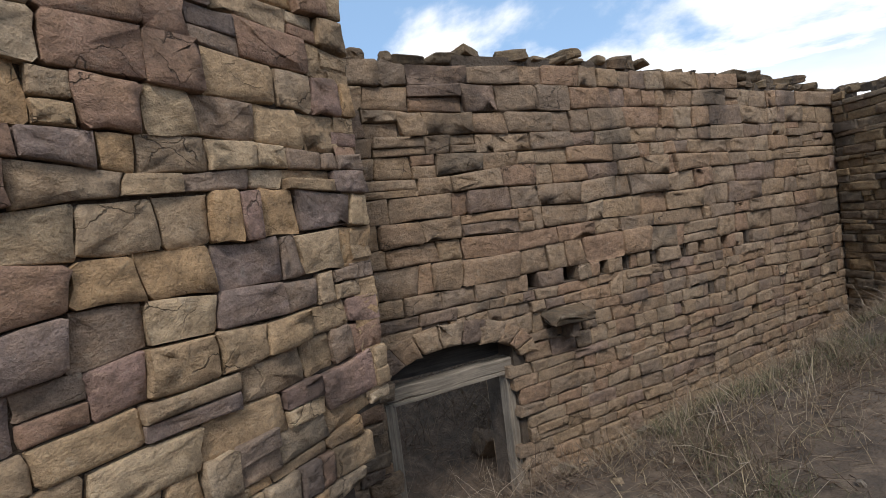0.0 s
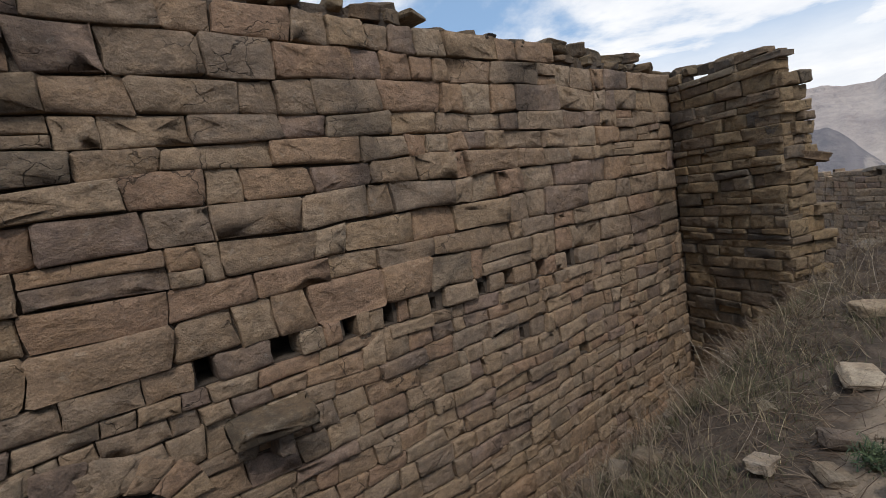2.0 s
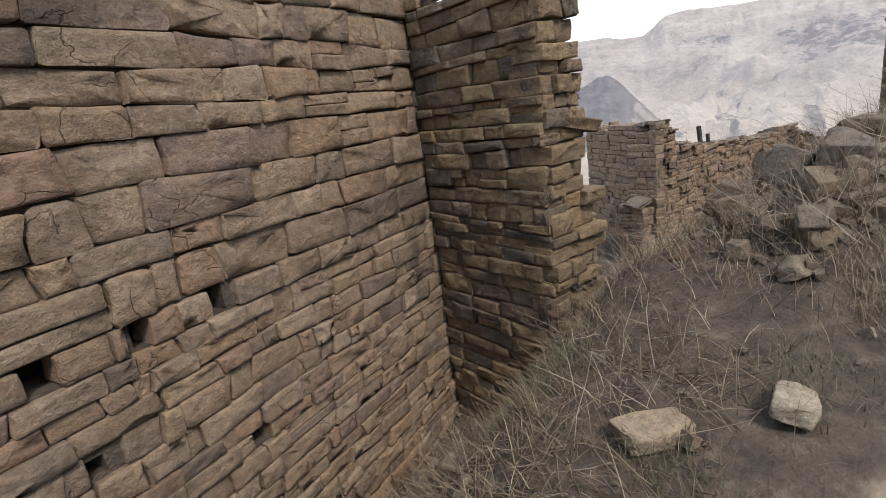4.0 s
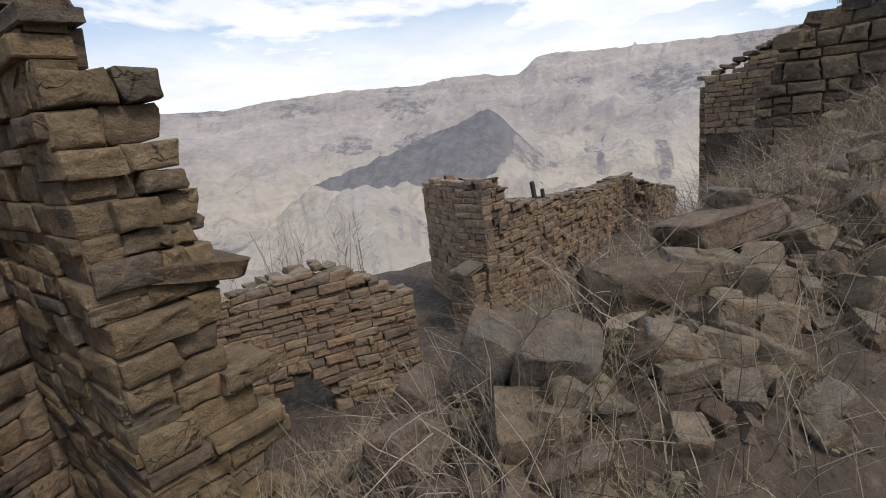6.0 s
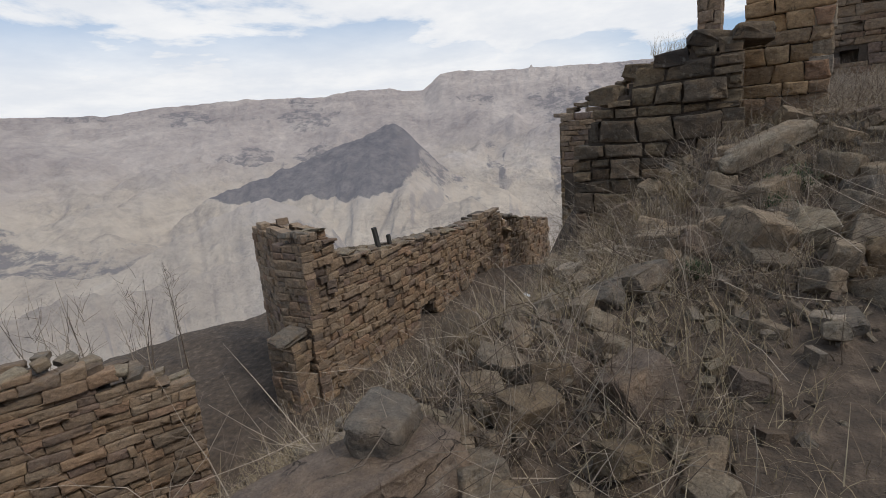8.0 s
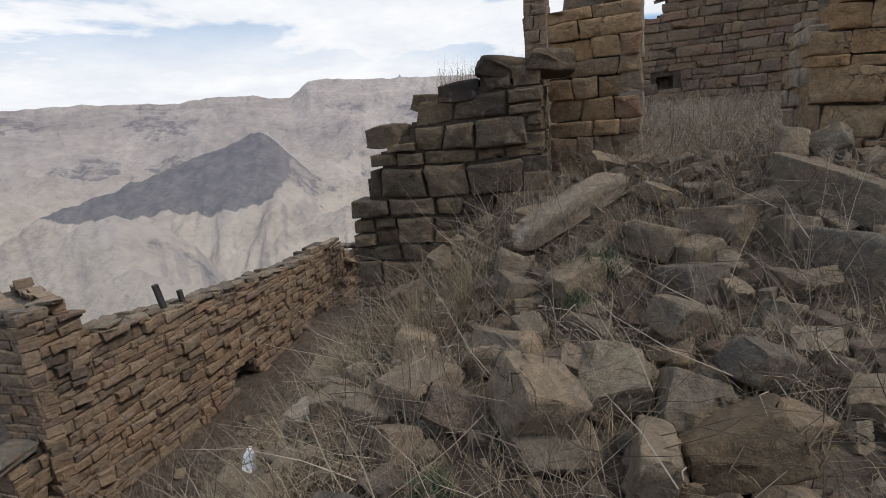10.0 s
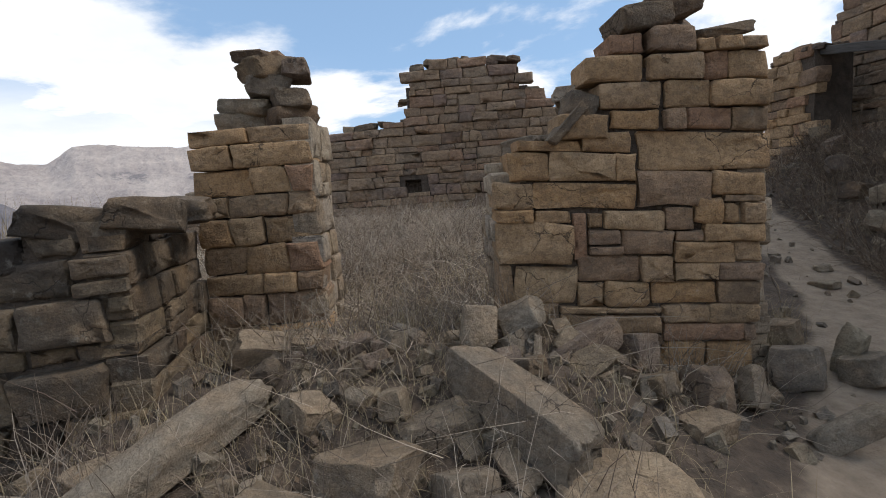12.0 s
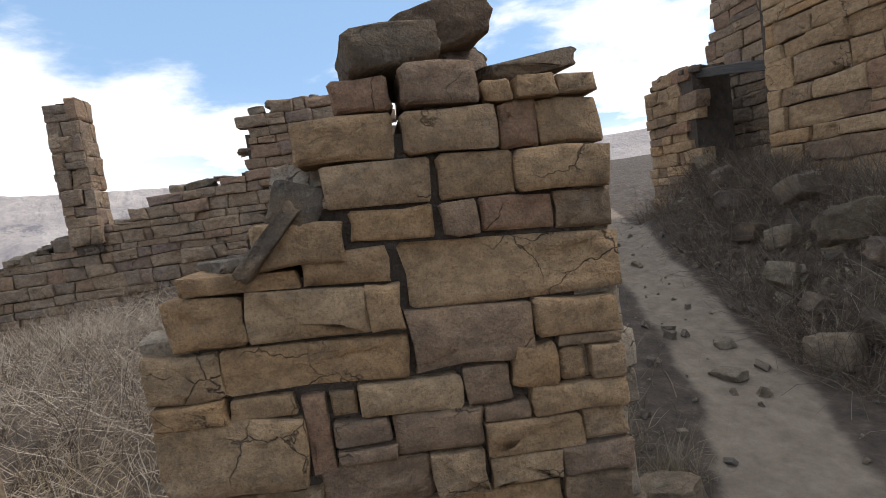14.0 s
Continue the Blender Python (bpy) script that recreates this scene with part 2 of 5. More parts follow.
def mountain_material(name, lo, mid, hi, haze_glow):
    m, n = material(name)
    geo = n.add("ShaderNodeNewGeometry")
    place = geo.outputs["Position"]
    s1, s2 = n.noise(n.scaled(place, (1, 1, 2.5)), 0.0022, 10, 0.64, 0.8), n.noise(place, 0.02, 8, 0.7)
    mixd = n.math("ADD", n.math("MULTIPLY", s1, 0.62), n.math("MULTIPLY", s2, 0.38))
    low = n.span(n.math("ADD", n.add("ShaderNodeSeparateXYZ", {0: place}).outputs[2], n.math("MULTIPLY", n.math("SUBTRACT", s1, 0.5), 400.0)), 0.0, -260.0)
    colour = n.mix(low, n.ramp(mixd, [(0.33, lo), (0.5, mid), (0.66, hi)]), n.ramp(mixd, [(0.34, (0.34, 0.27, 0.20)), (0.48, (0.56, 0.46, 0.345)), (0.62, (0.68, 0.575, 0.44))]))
    # cloud shadow on the slopes, painted as a darker colour
    cloud_shade = n.add("ShaderNodeAttribute", attribute_name="cloud_shade").outputs["Fac"]
    dark = n.span(n.math("ADD", cloud_shade, n.math("MULTIPLY", n.math("SUBTRACT", s2, 0.5), 1.2)), 0.35, 0.6)
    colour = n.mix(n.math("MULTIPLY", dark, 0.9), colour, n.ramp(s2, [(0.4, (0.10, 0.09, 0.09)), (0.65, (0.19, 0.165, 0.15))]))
    steep = n.add("ShaderNodeSeparateXYZ", {0: geo.outputs["Normal"]}).outputs[2]
    cliff = n.span(n.math("ADD", steep, n.math("MULTIPLY", n.math("SUBTRACT", s2, 0.5), 0.5)), 0.72, 0.5)
    colour = n.mix(n.math("MULTIPLY", cliff, 0.5), colour, (0.30, 0.26, 0.24, 1))
    # a faint bluish emission stands in for the haze of distance
    finish(n, colour, 1.0, n.math("ADD", s1, s2), 1.0, 40.0, **{"Emission Color": (0.51, 0.55, 0.70, 1), "Emission Strength": haze_glow, "Specular IOR Level": 0.0})
    return m


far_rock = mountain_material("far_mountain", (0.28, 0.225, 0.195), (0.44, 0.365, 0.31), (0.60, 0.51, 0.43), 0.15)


# ---- helpers for meshes ----
def ramp01(a, b, v):
    k = min(1.0, max(0.0, (v - a) / (b - a)))
    return k * k * (3 - 2 * k)


def mesh_of(name, verts, faces, mat, smooth=False):
    me = bpy.data.meshes.new(name)
    me.from_pydata(verts, [], faces)
    me.materials.append(mat)
    if smooth:
        me.polygons.foreach_set("use_smooth", [True] * len(me.polygons))
    me.update()
    return me


def part(name, bm, mat, parent, label=""):
    me = bpy.data.meshes.new(name)
    bm.to_mesh(me)
    bm.free()
    me.materials.append(mat)
    ob = new(name, me)
    ob.parent = parent
    return tagged(ob, label)


def lumps(x, y, z=0.0, octaves=3):
    return noise.fractal((x, y, z), 1.0, 2.0, octaves)


def piecewise(v, pairs):
    xs, ys = zip(*pairs)
    return float(np.interp(v, xs, ys))


# ---- the ground: a trodden way along a slope that falls to the north ----
WAY = [(-6, -6.5), (0, -0.5), (1.4, 1.0), (2.4, 2.3), (3.1, 2.75), (3.8, 3.1), (4.8, 3.1), (6, 2.8), (7.6, 2.7), (8.4, 2.55), (9.2, 2.15), (10, 1.75), (10.9, 1.3), (12.0, 0.5), (12.8, 0.0), (13.4, -0.3), (14.2, -0.55), (15.0, -0.8), (16.0, -1.08), (17.0, -1.4), (19, -2.0), (24, -2.2)]
LEVEL = [(-12, -0.6), (0, 0.1), (2.2, 0.2), (4.6, 0.48), (6, 0.68), (8, 0.97), (9, 1.15), (10, 1.36), (11, 1.5), (13, 1.63), (14.5, 1.85), (16.5, 2.22), (20, 2.6), (40, 4)]
A_AT, A_DIR = (0.0, 3.96), 27.8


def off_wall_a(x, y):
    """Metres in front of the long wall."""
    a = radians(A_DIR)
    return (x - A_AT[0]) * math.sin(a) - (y - A_AT[1]) * math.cos(a)


def off_way(x, y):
    return min(math.hypot(x - a, y - b) if k == 0 else math.hypot(x - a - k * (c - a), y - b - k * (d - b))
               for (a, b), (c, d) in zip(WAY, WAY[1:])
               for k in [min(1.0, max(0.0, ((x - a) * (c - a) + (y - b) * (d - b)) / ((c - a) ** 2 + (d - b) ** 2)))])


def ground_z(x, y):
    z = piecewise(x, LEVEL)
    if y > -3 and x > 9:
        z += 0.33 * ramp01(10.6, 12.2, x) * ramp01(1.0, 2.2, y) * (1 - ramp01(13.5, 17, x))
    # rubble heap between the way and the drop
    z += 0.20 * math.exp(-((y - 4.15) / 0.55) ** 2) * ramp01(5.2, 6.2, x) * (1 - ramp01(8.2, 9.6, x))
    # bank under the ruins beyond the way
    if x > 11:
        z += 0.75 * ramp01(-0.95, -2.3, y + 0.12 * (x - 14.5)) * ramp01(11.5, 13.5, x) * (1 - ramp01(16.4, 17.2, x))
    # terrace edge, lower houses to the north
    edge = piecewise(x, [(4.5, 4.7), (6, 4.55), (7.5, 4.4), (9, 4.05), (10, 3.85), (11.0, 3.85), (11.9, 3.95), (12.5, 4.75), (13, 4.9), (20, 5.2)])
    low = -1.75 + 0.05 * max(0, x - 9)
    drop = ramp01(edge, edge + piecewise(x, [(5, 2.6), (8, 3.9), (11, 4.0), (13, 2.2)]), y) * ramp01(4.6, 5.6, x + 0.12 * y)
    z = z * (1 - drop) + low * drop
    # sunken strip along the long wall
    d = off_wall_a(x, y)
    if x < 6.2:
        if d < -0.3:
            z = min(z, -1.35 + 0.42 * min(6, -d - 0.3)) if x < 5.0 else z * 0 - 1.6
        else:
            k = ramp01(0.15, 1.75, d) + (1 - ramp01(0.15, 1.75, d)) * ramp01(5.3, 6.2, x)
            z = z * k + (-1.15) * (1 - k)
    # the hill falls away on all sides of the village
    r = math.hypot(x - 8, y - 3)
    if r > 11:
        north = ramp01(-14, 8, math.degrees(math.atan2(y - 3, x - 8))) if x > 8 else ramp01(-8, 3, y)
        z -= min(520, 0.5 * max(0, r - 11.5)) * north + min(520, 0.5 * max(0, r - 45)) * (1 - north)
        if y < -3:
            z += (-3 - y) * 0.4 * (1 - ramp01(20, 45, r)) * (1 - ramp01(11, 16, x))
    if r < 60:
        z += 0.10 * lumps(x * 0.8, y * 0.8, 2.0) * (0.35 + min(1, off_way(x, y)) * 0.65) + 0.03 * lumps(x * 4, y * 4, 5.0, 2) * min(1.0, 0.25 + off_way(x, y))
    else:
        z += min(40, r * 0.03) * lumps(x * 0.006, y * 0.006, 1.0, 5)
    return z


def spaced(lo, hi, step, far, ratio):
    mid = list(np.arange(lo, hi, step))
    out, s, up, down = step, step, [], []
    while out < far:
        up.append(hi + out)
        down.append(lo - out)
        s *= ratio
        out += s
    return sorted(down) + mid + up


def build_ground():
    xs, ys = spaced(-3, 19.5, 0.13, 4700, 1.09), spaced(-3.5, 11, 0.13, 4700, 1.09)
    verts = [(x, y, ground_z(x, y)) for y in ys for x in xs]
    w = len(xs)
    faces = [(j * w + i, j * w + i + 1, j * w + w + i + 1, j * w + w + i) for j in range(len(ys) - 1) for i in range(w - 1)]
    me = mesh_of("ground", verts, faces, earth, True)
    worn = me.attributes.new("trodden", "FLOAT", "POINT")
    worn.data.foreach_set("value", [1 - ramp01(0.12, 0.6 - 0.14 * ramp01(12, 13, v[0]), off_way(v[0], v[1])) if abs(v[0] - 8) < 16 and abs(v[1]) < 16 else 0.0 for v in verts])
    return tagged(new("ground", me), "dry stony hillside of brown earth with a trodden path", "ground", kind="structure")


build_ground()


# ---- far mountains across the valley ----
SKYLINE = [(-60, 4.0), (-20, 4.5), (5, 5.0), (17.5, 5.25), (25, 5.6), (30.9, 5.8), (33.4, 6.1), (35.4, 5.9), (37.4, 4.4), (39.5, 4.5), (41, 4.85), (45.4, 4.9), (48, 4.5), (56, 4.75), (64, 4.4), (68, 3.9), (82, 4.4), (100, 4.2), (140, 4.5), (220, 4.5), (300, 4.0)]


CREST = [(20, -16), (26, -9.5), (29, -7.0), (31, -6.2), (35, -4.6), (37, -2.6), (38.5, -1.0), (39.8, 0.6), (40.8, 1.2), (41.8, 1.25), (43, 0.6), (44.5, 0.15), (47.9, -0.8), (54, -2.8), (61, -4.6), (66, -8), (72, -14)]


# lower edge of the cloud shadow painted on the hill
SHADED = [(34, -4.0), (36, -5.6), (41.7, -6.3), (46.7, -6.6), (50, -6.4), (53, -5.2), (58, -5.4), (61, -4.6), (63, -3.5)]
SPURS = [(1500, 1.0, [(24, -17), (28.4, -11.0), (30.2, -9.4), (33.3, -7.3), (39.8, -9.0), (43.9, -11.0), (47.3, -13), (52, -18)]),
         (1250, 1.2, [(46, -14), (49, -9.0), (51, -7.2), (55, -5.2), (59, -6.0), (64, -8.0), (68, -9.6), (76, -13), (84, -18)]),
         (800, 1.4, [(44, -19), (50, -12.5), (54.7, -10.4), (61.8, -11.6), (67.9, -12.4), (74, -11.5), (82, -13), (90, -18)])]


def mountain_z(az, r):
    """Height of the far slopes, and how much cloud shadow is painted there."""
    a = radians(az)
    x, y = math.cos(a) * r, math.sin(a) * r
    sky = piecewise(az, SKYLINE)
    u = (math.log(r) - math.log(500)) / (math.log(3900) - math.log(500))
    el = piecewise(u, [(0, -27), (0.2, -19), (0.45, -14), (0.62, -9.5), (0.75, -5.0), (0.88, 0.3), (0.975, sky - 0.8), (1.0, sky), (1.12, sky - 1.6)])
    rid = noise.ridged_multi_fractal((x * 0.0013, y * 0.0013, 0.7), 1.0, 2.1, 7, 1.0, 2.0)
    rid += 0.16 * noise.ridged_multi_fractal((x * 0.004, y * 0.004, 2.7), 1.0, 2.1, 5, 1.0, 2.0) - 0.15
    el += (rid - 1.1) * 3.2 * ramp01(0.0, 0.2, u) * (1 - ramp01(0.80, 0.97, u)) + 0.22 * lumps(az * 0.8, u * 20, 3.0, 4) * ramp01(0.7, 0.95, u)
    if u > 0.93:
        el += 0.5 * (round((el - sky) / 0.5 + 0.2) * 0.5 + sky - el)
    # rounded ridges of bare earth that step down to the river, cut by gullies
    for far, soft, crest in SPURS:
        if crest[0][0] < az < crest[-1][0]:
            off = abs(math.log(r / far))
            gully = noise.ridged_multi_fractal((az * 0.19 + far, math.log(r) * 0.9, 0.3), 1, 2.1, 4, 1, 2) - 0.8
            el = max(el, piecewise(az, crest) + 0.35 * lumps(az * 0.6, far * 0.1, 0.0, 4) - off * 22 * soft - min(1, off * 6) * 1.5 * gully)
    # broad patches of painted cloud shadow, then the large one on the hill
    cloud_shade = 0.48 * ramp01(0.05, 0.45, lumps(x * 0.0015, y * 0.0015, 5.0, 5)) * ramp01(0.15, 0.35, u)
    if 20 < az < 72:
        off = abs(math.log(r / 2050.0))
        spur = piecewise(az, CREST) + 0.3 * lumps(az * 0.7, 3.1, 0.0, 5) - off * 24 - min(1, off * 5) * 2.0 * (noise.ridged_multi_fractal((az * 0.14 + math.log(r) * 1.5, math.log(r) * 1.2, 0), 1, 2.1, 5, 1, 2) - 0.8)
        top = max(el, spur)
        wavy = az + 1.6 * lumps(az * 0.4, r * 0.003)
        cloud_shade = max(cloud_shade, 0.5 * ramp01(0.0, 0.4, lumps(az * 0.35, r * 0.0016, 9.0, 4)) * ramp01(38, 34, az) * ramp01(-9, -7, el) * ramp01(0, -2, el))
        cloud_shade = max(cloud_shade, ramp01(-1.2, 0.4, spur - el) * ramp01(35.5, 40.0, wavy + 0.55 * top) * (1 - ramp01(60, 63, wavy)) * ramp01(-0.7, 0.5, top - piecewise(az, SHADED) + 1.3 * lumps(az * 0.3, r * 0.002, 4.0, 4)))
        el = top
    return math.tan(radians(el)) * r, cloud_shade


def build_mountains():
    azs, us = list(np.arange(-60, -18, 1.5)) + list(np.arange(-18, 100, 0.2)) + list(np.arange(100, 300.1, 2.5)), list(np.linspace(0.0, 1.12, 210))
    rs = [500 * (3900 / 500) ** u for u in us]
    found = [(a, r, mountain_z(a, r)) for a in azs for r in rs]
    verts = [(math.cos(radians(a)) * r, math.sin(radians(a)) * r, h[0]) for a, r, h in found]
    w = len(rs)
    faces = [(i * w + j, i * w + j + 1, i * w + w + j + 1, i * w + w + j) for i in range(len(azs) - 1) for j in range(w - 1)]
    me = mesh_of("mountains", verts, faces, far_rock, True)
    me.attributes.new("cloud_shade", "FLOAT", "POINT").data.foreach_set("value", [h[1] for a, r, h in found])
    tagged(new("mountains", me), "hazy bare mountain range of pale beige rock across the valley", "mountain", kind="structure")


build_mountains()


# ---- masonry ----
def stone_mesh(rng, quad, at, out, side, depth, proud, mat, worn=1.0):
    """One rough block. quad: its four corners (s, z) on the face, counter-clockwise from below; at, out, side: the face's frame."""
    (s0, z0), (s1, z1), (s2, z2), (s3, z3) = quad
    cs, cz = (s0 + s1 + s2 + s3) / 4, (z0 + z1 + z2 + z3) / 4
    w, h = (s1 - s0 + s2 - s3) / 2, (z3 - z0 + z2 - z1) / 2
    cut = min(w, h) * rng.uniform(0.03, 0.11)
    ring = []
    for i in range(4):
        (ps, pz), (qs, qz), (rs, rz) = quad[i - 1], quad[i], quad[(i + 1) % 4]
        la, lb = math.hypot(ps - qs, pz - qz), math.hypot(rs - qs, rz - qz)
        ring.append((qs + (ps - qs) * cut / la, qz + (pz - qz) * cut / la))
        ring.append((qs + (rs - qs) * cut / lb, qz + (rz - qz) * cut / lb))
        k = rng.uniform(0.35, 0.65)
        bow = rng.uniform(-0.02, 0.05) * h
        ms, mz = qs + (rs - qs) * k, qz + (rz - qz) * k
        ring.append((ms + (cs - ms) / max(0.01, w) * bow * 0.4, mz + (cz - mz) / max(0.01, h) * bow))
    wob = 0.052 * min(w, h)
    ring = [(s + rng.uniform(-wob, wob), z + rng.uniform(-wob, wob)) for s, z in ring]
    n = len(ring)
    rim = min(0.0065, 0.055 * min(w, h)) * rng.uniform(0.5, 1.9) * worn
    tx, tz = rng.uniform(-1, 1) * 0.05, rng.uniform(-1, 1) * 0.06
    verts, faces = [], []

    def put(s, z, o):
        verts.append((side[0] * (s - cs) + out[0] * o, side[1] * (s - cs) + out[1] * o, z - cz))

    for s, z in ring:
        put(s, z, -depth)
    for s, z in ring:
        put(s, z, proud - rim * rng.uniform(0.9, 1.6))
    inset = []
    for s, z in ring:
        k = 1 - rim * rng.uniform(0.8, 1.5) / max(0.02, math.hypot(s - cs, z - cz))
        s, z = cs + (s - cs) * k, cz + (z - cz) * k
        put(s, z, proud + (s - cs) * tx + (z - cz) * tz + rng.uniform(-0.14, 0.14) * rim)
    hewn = min(0.011, 0.06 * min(w, h))
    for s, z in ring:
        k = rng.uniform(0.42, 0.66)
        s, z = cs + (s - cs) * k, cz + (z - cz) * k
        put(s, z, proud + (s - cs) * tx + (z - cz) * tz + rng.uniform(-0.6, 1.0) * hewn)
    put(cs + rng.uniform(-0.15, 0.15) * w, cz + rng.uniform(-0.15, 0.15) * h, proud + rng.uniform(-0.3, 0.9) * hewn)
    for a in (0, n, 2 * n):
        for i in range(n):
            j = (i + 1) % n
            faces.append((a + i, a + j, a + n + j, a + n + i))
    for i in range(n):
        faces.append((3 * n + i, 3 * n + (i + 1) % n, 4 * n))
    where = (at[0] + side[0] * cs, at[1] + side[1] * cs, cz)
    return where, verts, faces


def soften(me):
    """Shade the worked faces smooth and leave the arrises crisp; a stone has 48 faces, the first 24 its sides and rim."""
    me.polygons.foreach_set("use_smooth", [i % 48 >= 24 for i in range(len(me.polygons))])
    return me


def face_frame(ang):
    a = radians(ang)
    return (math.cos(a), math.sin(a)), (math.sin(a), -math.cos(a))


def lay(rng, s0, s1, z0, z1, heights, widths, wave=0.03):
    """The joints of a face: a list of quads, course by course."""
    quads, z, i = [], z0, 0
    phase = rng.uniform(0, 50)

    def line(c, s, zc):
        return zc + wave * lumps(s * 0.9 + phase, c * 3.7, 0.0, 2)

    while z < z1:
        h = rng.uniform(*heights)
        s = s0 + rng.uniform(-0.3, 0) * widths[0]
        jog = 0.0
        while s < s1:
            w = rng.uniform(*widths) * (1.0 if rng.random() > 0.15 else 0.55)
            if s1 - s - w < widths[0] * 0.5:
                w = s1 - s
            a, b = max(s, s0), min(s + w, s1)
            lean = rng.uniform(-0.016, 0.016) * (h / 0.15)
            if b - a > 0.035:
                lo_a, lo_b = line(i, a, z), line(i, b, z)
                hi_a, hi_b = line(i + 1, a, z + h) - max(0, rng.gauss(-0.008, 0.009)), line(i + 1, b, z + h) - max(0, rng.gauss(-0.008, 0.009))
                if h > 0.13 and rng.random() < 0.12:
                    k = rng.uniform(0.4, 0.6)
                    ma, mb = lo_a + (hi_a - lo_a) * k, lo_b + (hi_b - lo_b) * k
                    quads += [[(a, lo_a), (b, lo_b), (b, mb), (a, ma)], [(a, ma), (b, mb), (b, hi_b), (a, hi_a)]]
                else:
                    quads.append([(a + jog, lo_a), (b - lean, lo_b), (b + lean, hi_b), (a - jog, hi_a)])
            jog = -lean
            s += w
        z += h
        i += 1
    return quads


def shrunk(quad, gap):
    cs, cz = sum(q[0] for q in quad) / 4, sum(q[1] for q in quad) / 4
    return [(s - math.copysign(min(gap, abs(s - cs) * 0.5), s - cs), z - math.copysign(min(gap, abs(z - cz) * 0.5), z - cz)) for s, z in quad]


PIECES = []          # the single stones are linked at the end of the file


def face(rng, wall, at, ang, quads, keep, mat, depth=0.16, proud=(-0.014, 0.024), gap=(0.0008, 0.004), near=None, single=280, name="stone", worn=0.75):
    """Stones of one face of a wall; those nearest to the place `near` are single parts, the rest are joined."""
    side, out = face_frame(ang)
    made = []
    for q in quads:
        cs, cz = sum(p[0] for p in q) / 4, sum(p[1] for p in q) / 4
        if not keep(cs, cz):
            continue
        o = rng.uniform(*proud)
        made.append(stone_mesh(rng, shrunk(q, rng.uniform(*gap)), at, out, side, depth * rng.uniform(0.8, 1.1), o, mat, worn))
    if near is not None:
        made.sort(key=lambda m: math.hypot(m[0][0] - near[0], m[0][1] - near[1]) + 0.4 * abs(m[0][2] - near[2]))
    for where, verts, faces in made[:single]:
        PIECES.append((name, where, verts, faces, mat, wall))
    rest = made[single:]
    if rest:
        vs, fs = [], []
        for where, verts, faces in rest:
            k = len(vs)
            vs += [(v[0] + where[0], v[1] + where[1], v[2] + where[2]) for v in verts]
            fs += [tuple(i + k for i in f) for f in faces]
        ob = tagged(new("stonework", soften(mesh_of("stonework", vs, fs, mat))), kind="stuff")
        ob.parent = wall
    return quads


def core(wall, at, ang, s0, s1, z0, z1, keep, thick, inset=0.035, step=0.12, rise=0.09, back=0.035):
    """The earth-bedded inside of a wall, set back behind its stones."""
    side, out = face_frame(ang)
    vs, fs = [], []
    rows = int((z1 - z0) / rise) + 1
    cols = int((s1 - s0) / step) + 1
    for r in range(rows):
        za, zb = z0 + r * rise, z0 + (r + 1) * rise
        run = None
        for c in range(cols + 1):
            s = s0 + c * step
            inside = c < cols and keep(min(s + step / 2, s1 - 0.01), (za + zb) / 2 + 0.05)
            if inside and run is None:
                run = s
            if not inside and run is not None:
                k = len(vs)
                a, b = run + (0.03 if run <= s0 else 0), min(s, s1 - 0.03)
                for z in (za, zb):
                    for u, o in ((a, -inset), (b, -inset), (b, -thick + back), (a, -thick + back)):
                        vs.append((at[0] + side[0] * u + out[0] * o, at[1] + side[1] * u + out[1] * o, z))
                fs += [tuple(k + i for i in f) for f in ((0, 1, 5, 4), (1, 2, 6, 5), (2, 3, 7, 6), (3, 0, 4, 7), (4, 5, 6, 7), (3, 2, 1, 0))]
                run = None
    ob = new("core", mesh_of("core", vs, fs, mortar))
    ob.parent = wall


def wall_thing(name, label):
    return tagged(new(name), label, "wall", kind="structure")


def below(pairs, rough=0.05, seed=0.0):
    """A ragged top line through the pairs (s, z)."""
    return lambda s, z: z < piecewise(s, pairs) + rough * lumps(s * 3.1 + seed, seed)


# -- the long wall with its doorway and beam holes
DOOR = (-0.66, 0.54)
HOLES = [(0.80, 0.81), (1.24, 0.81), (1.62, 0.83), (1.93, 0.82), (2.30, 0.80), (2.77, 0.80), (3.04, 0.81), (3.42, 0.82), (3.85, 0.84), (3.14, 0.34), (3.89, -0.03)]
A_TOP = [(-4, 2.66), (0.2, 2.66), (0.28, 2.74), (1.0, 2.70), (2.2, 2.68), (2.7, 2.62), (3.8, 2.60), (4.1, 2.52), (4.9, 2.50), (5.3, 2.52), (6.0, 2.46)]


def door_top(s):
    k = (s + 0.06) / 0.62
    return 0.22 + 0.22 * math.sqrt(max(0.0, 1 - k * k))


def keep_a(s, z):
    if DOOR[0] < s < DOOR[1] and z < door_top(s) + 0.07:
        return False
    if any(abs(s - a) < 0.075 and abs(z - b) < 0.075 for a, b in HOLES):
        return False
    return z < piecewise(s, A_TOP) + 0.03 * lumps(s * 3, 0.5)


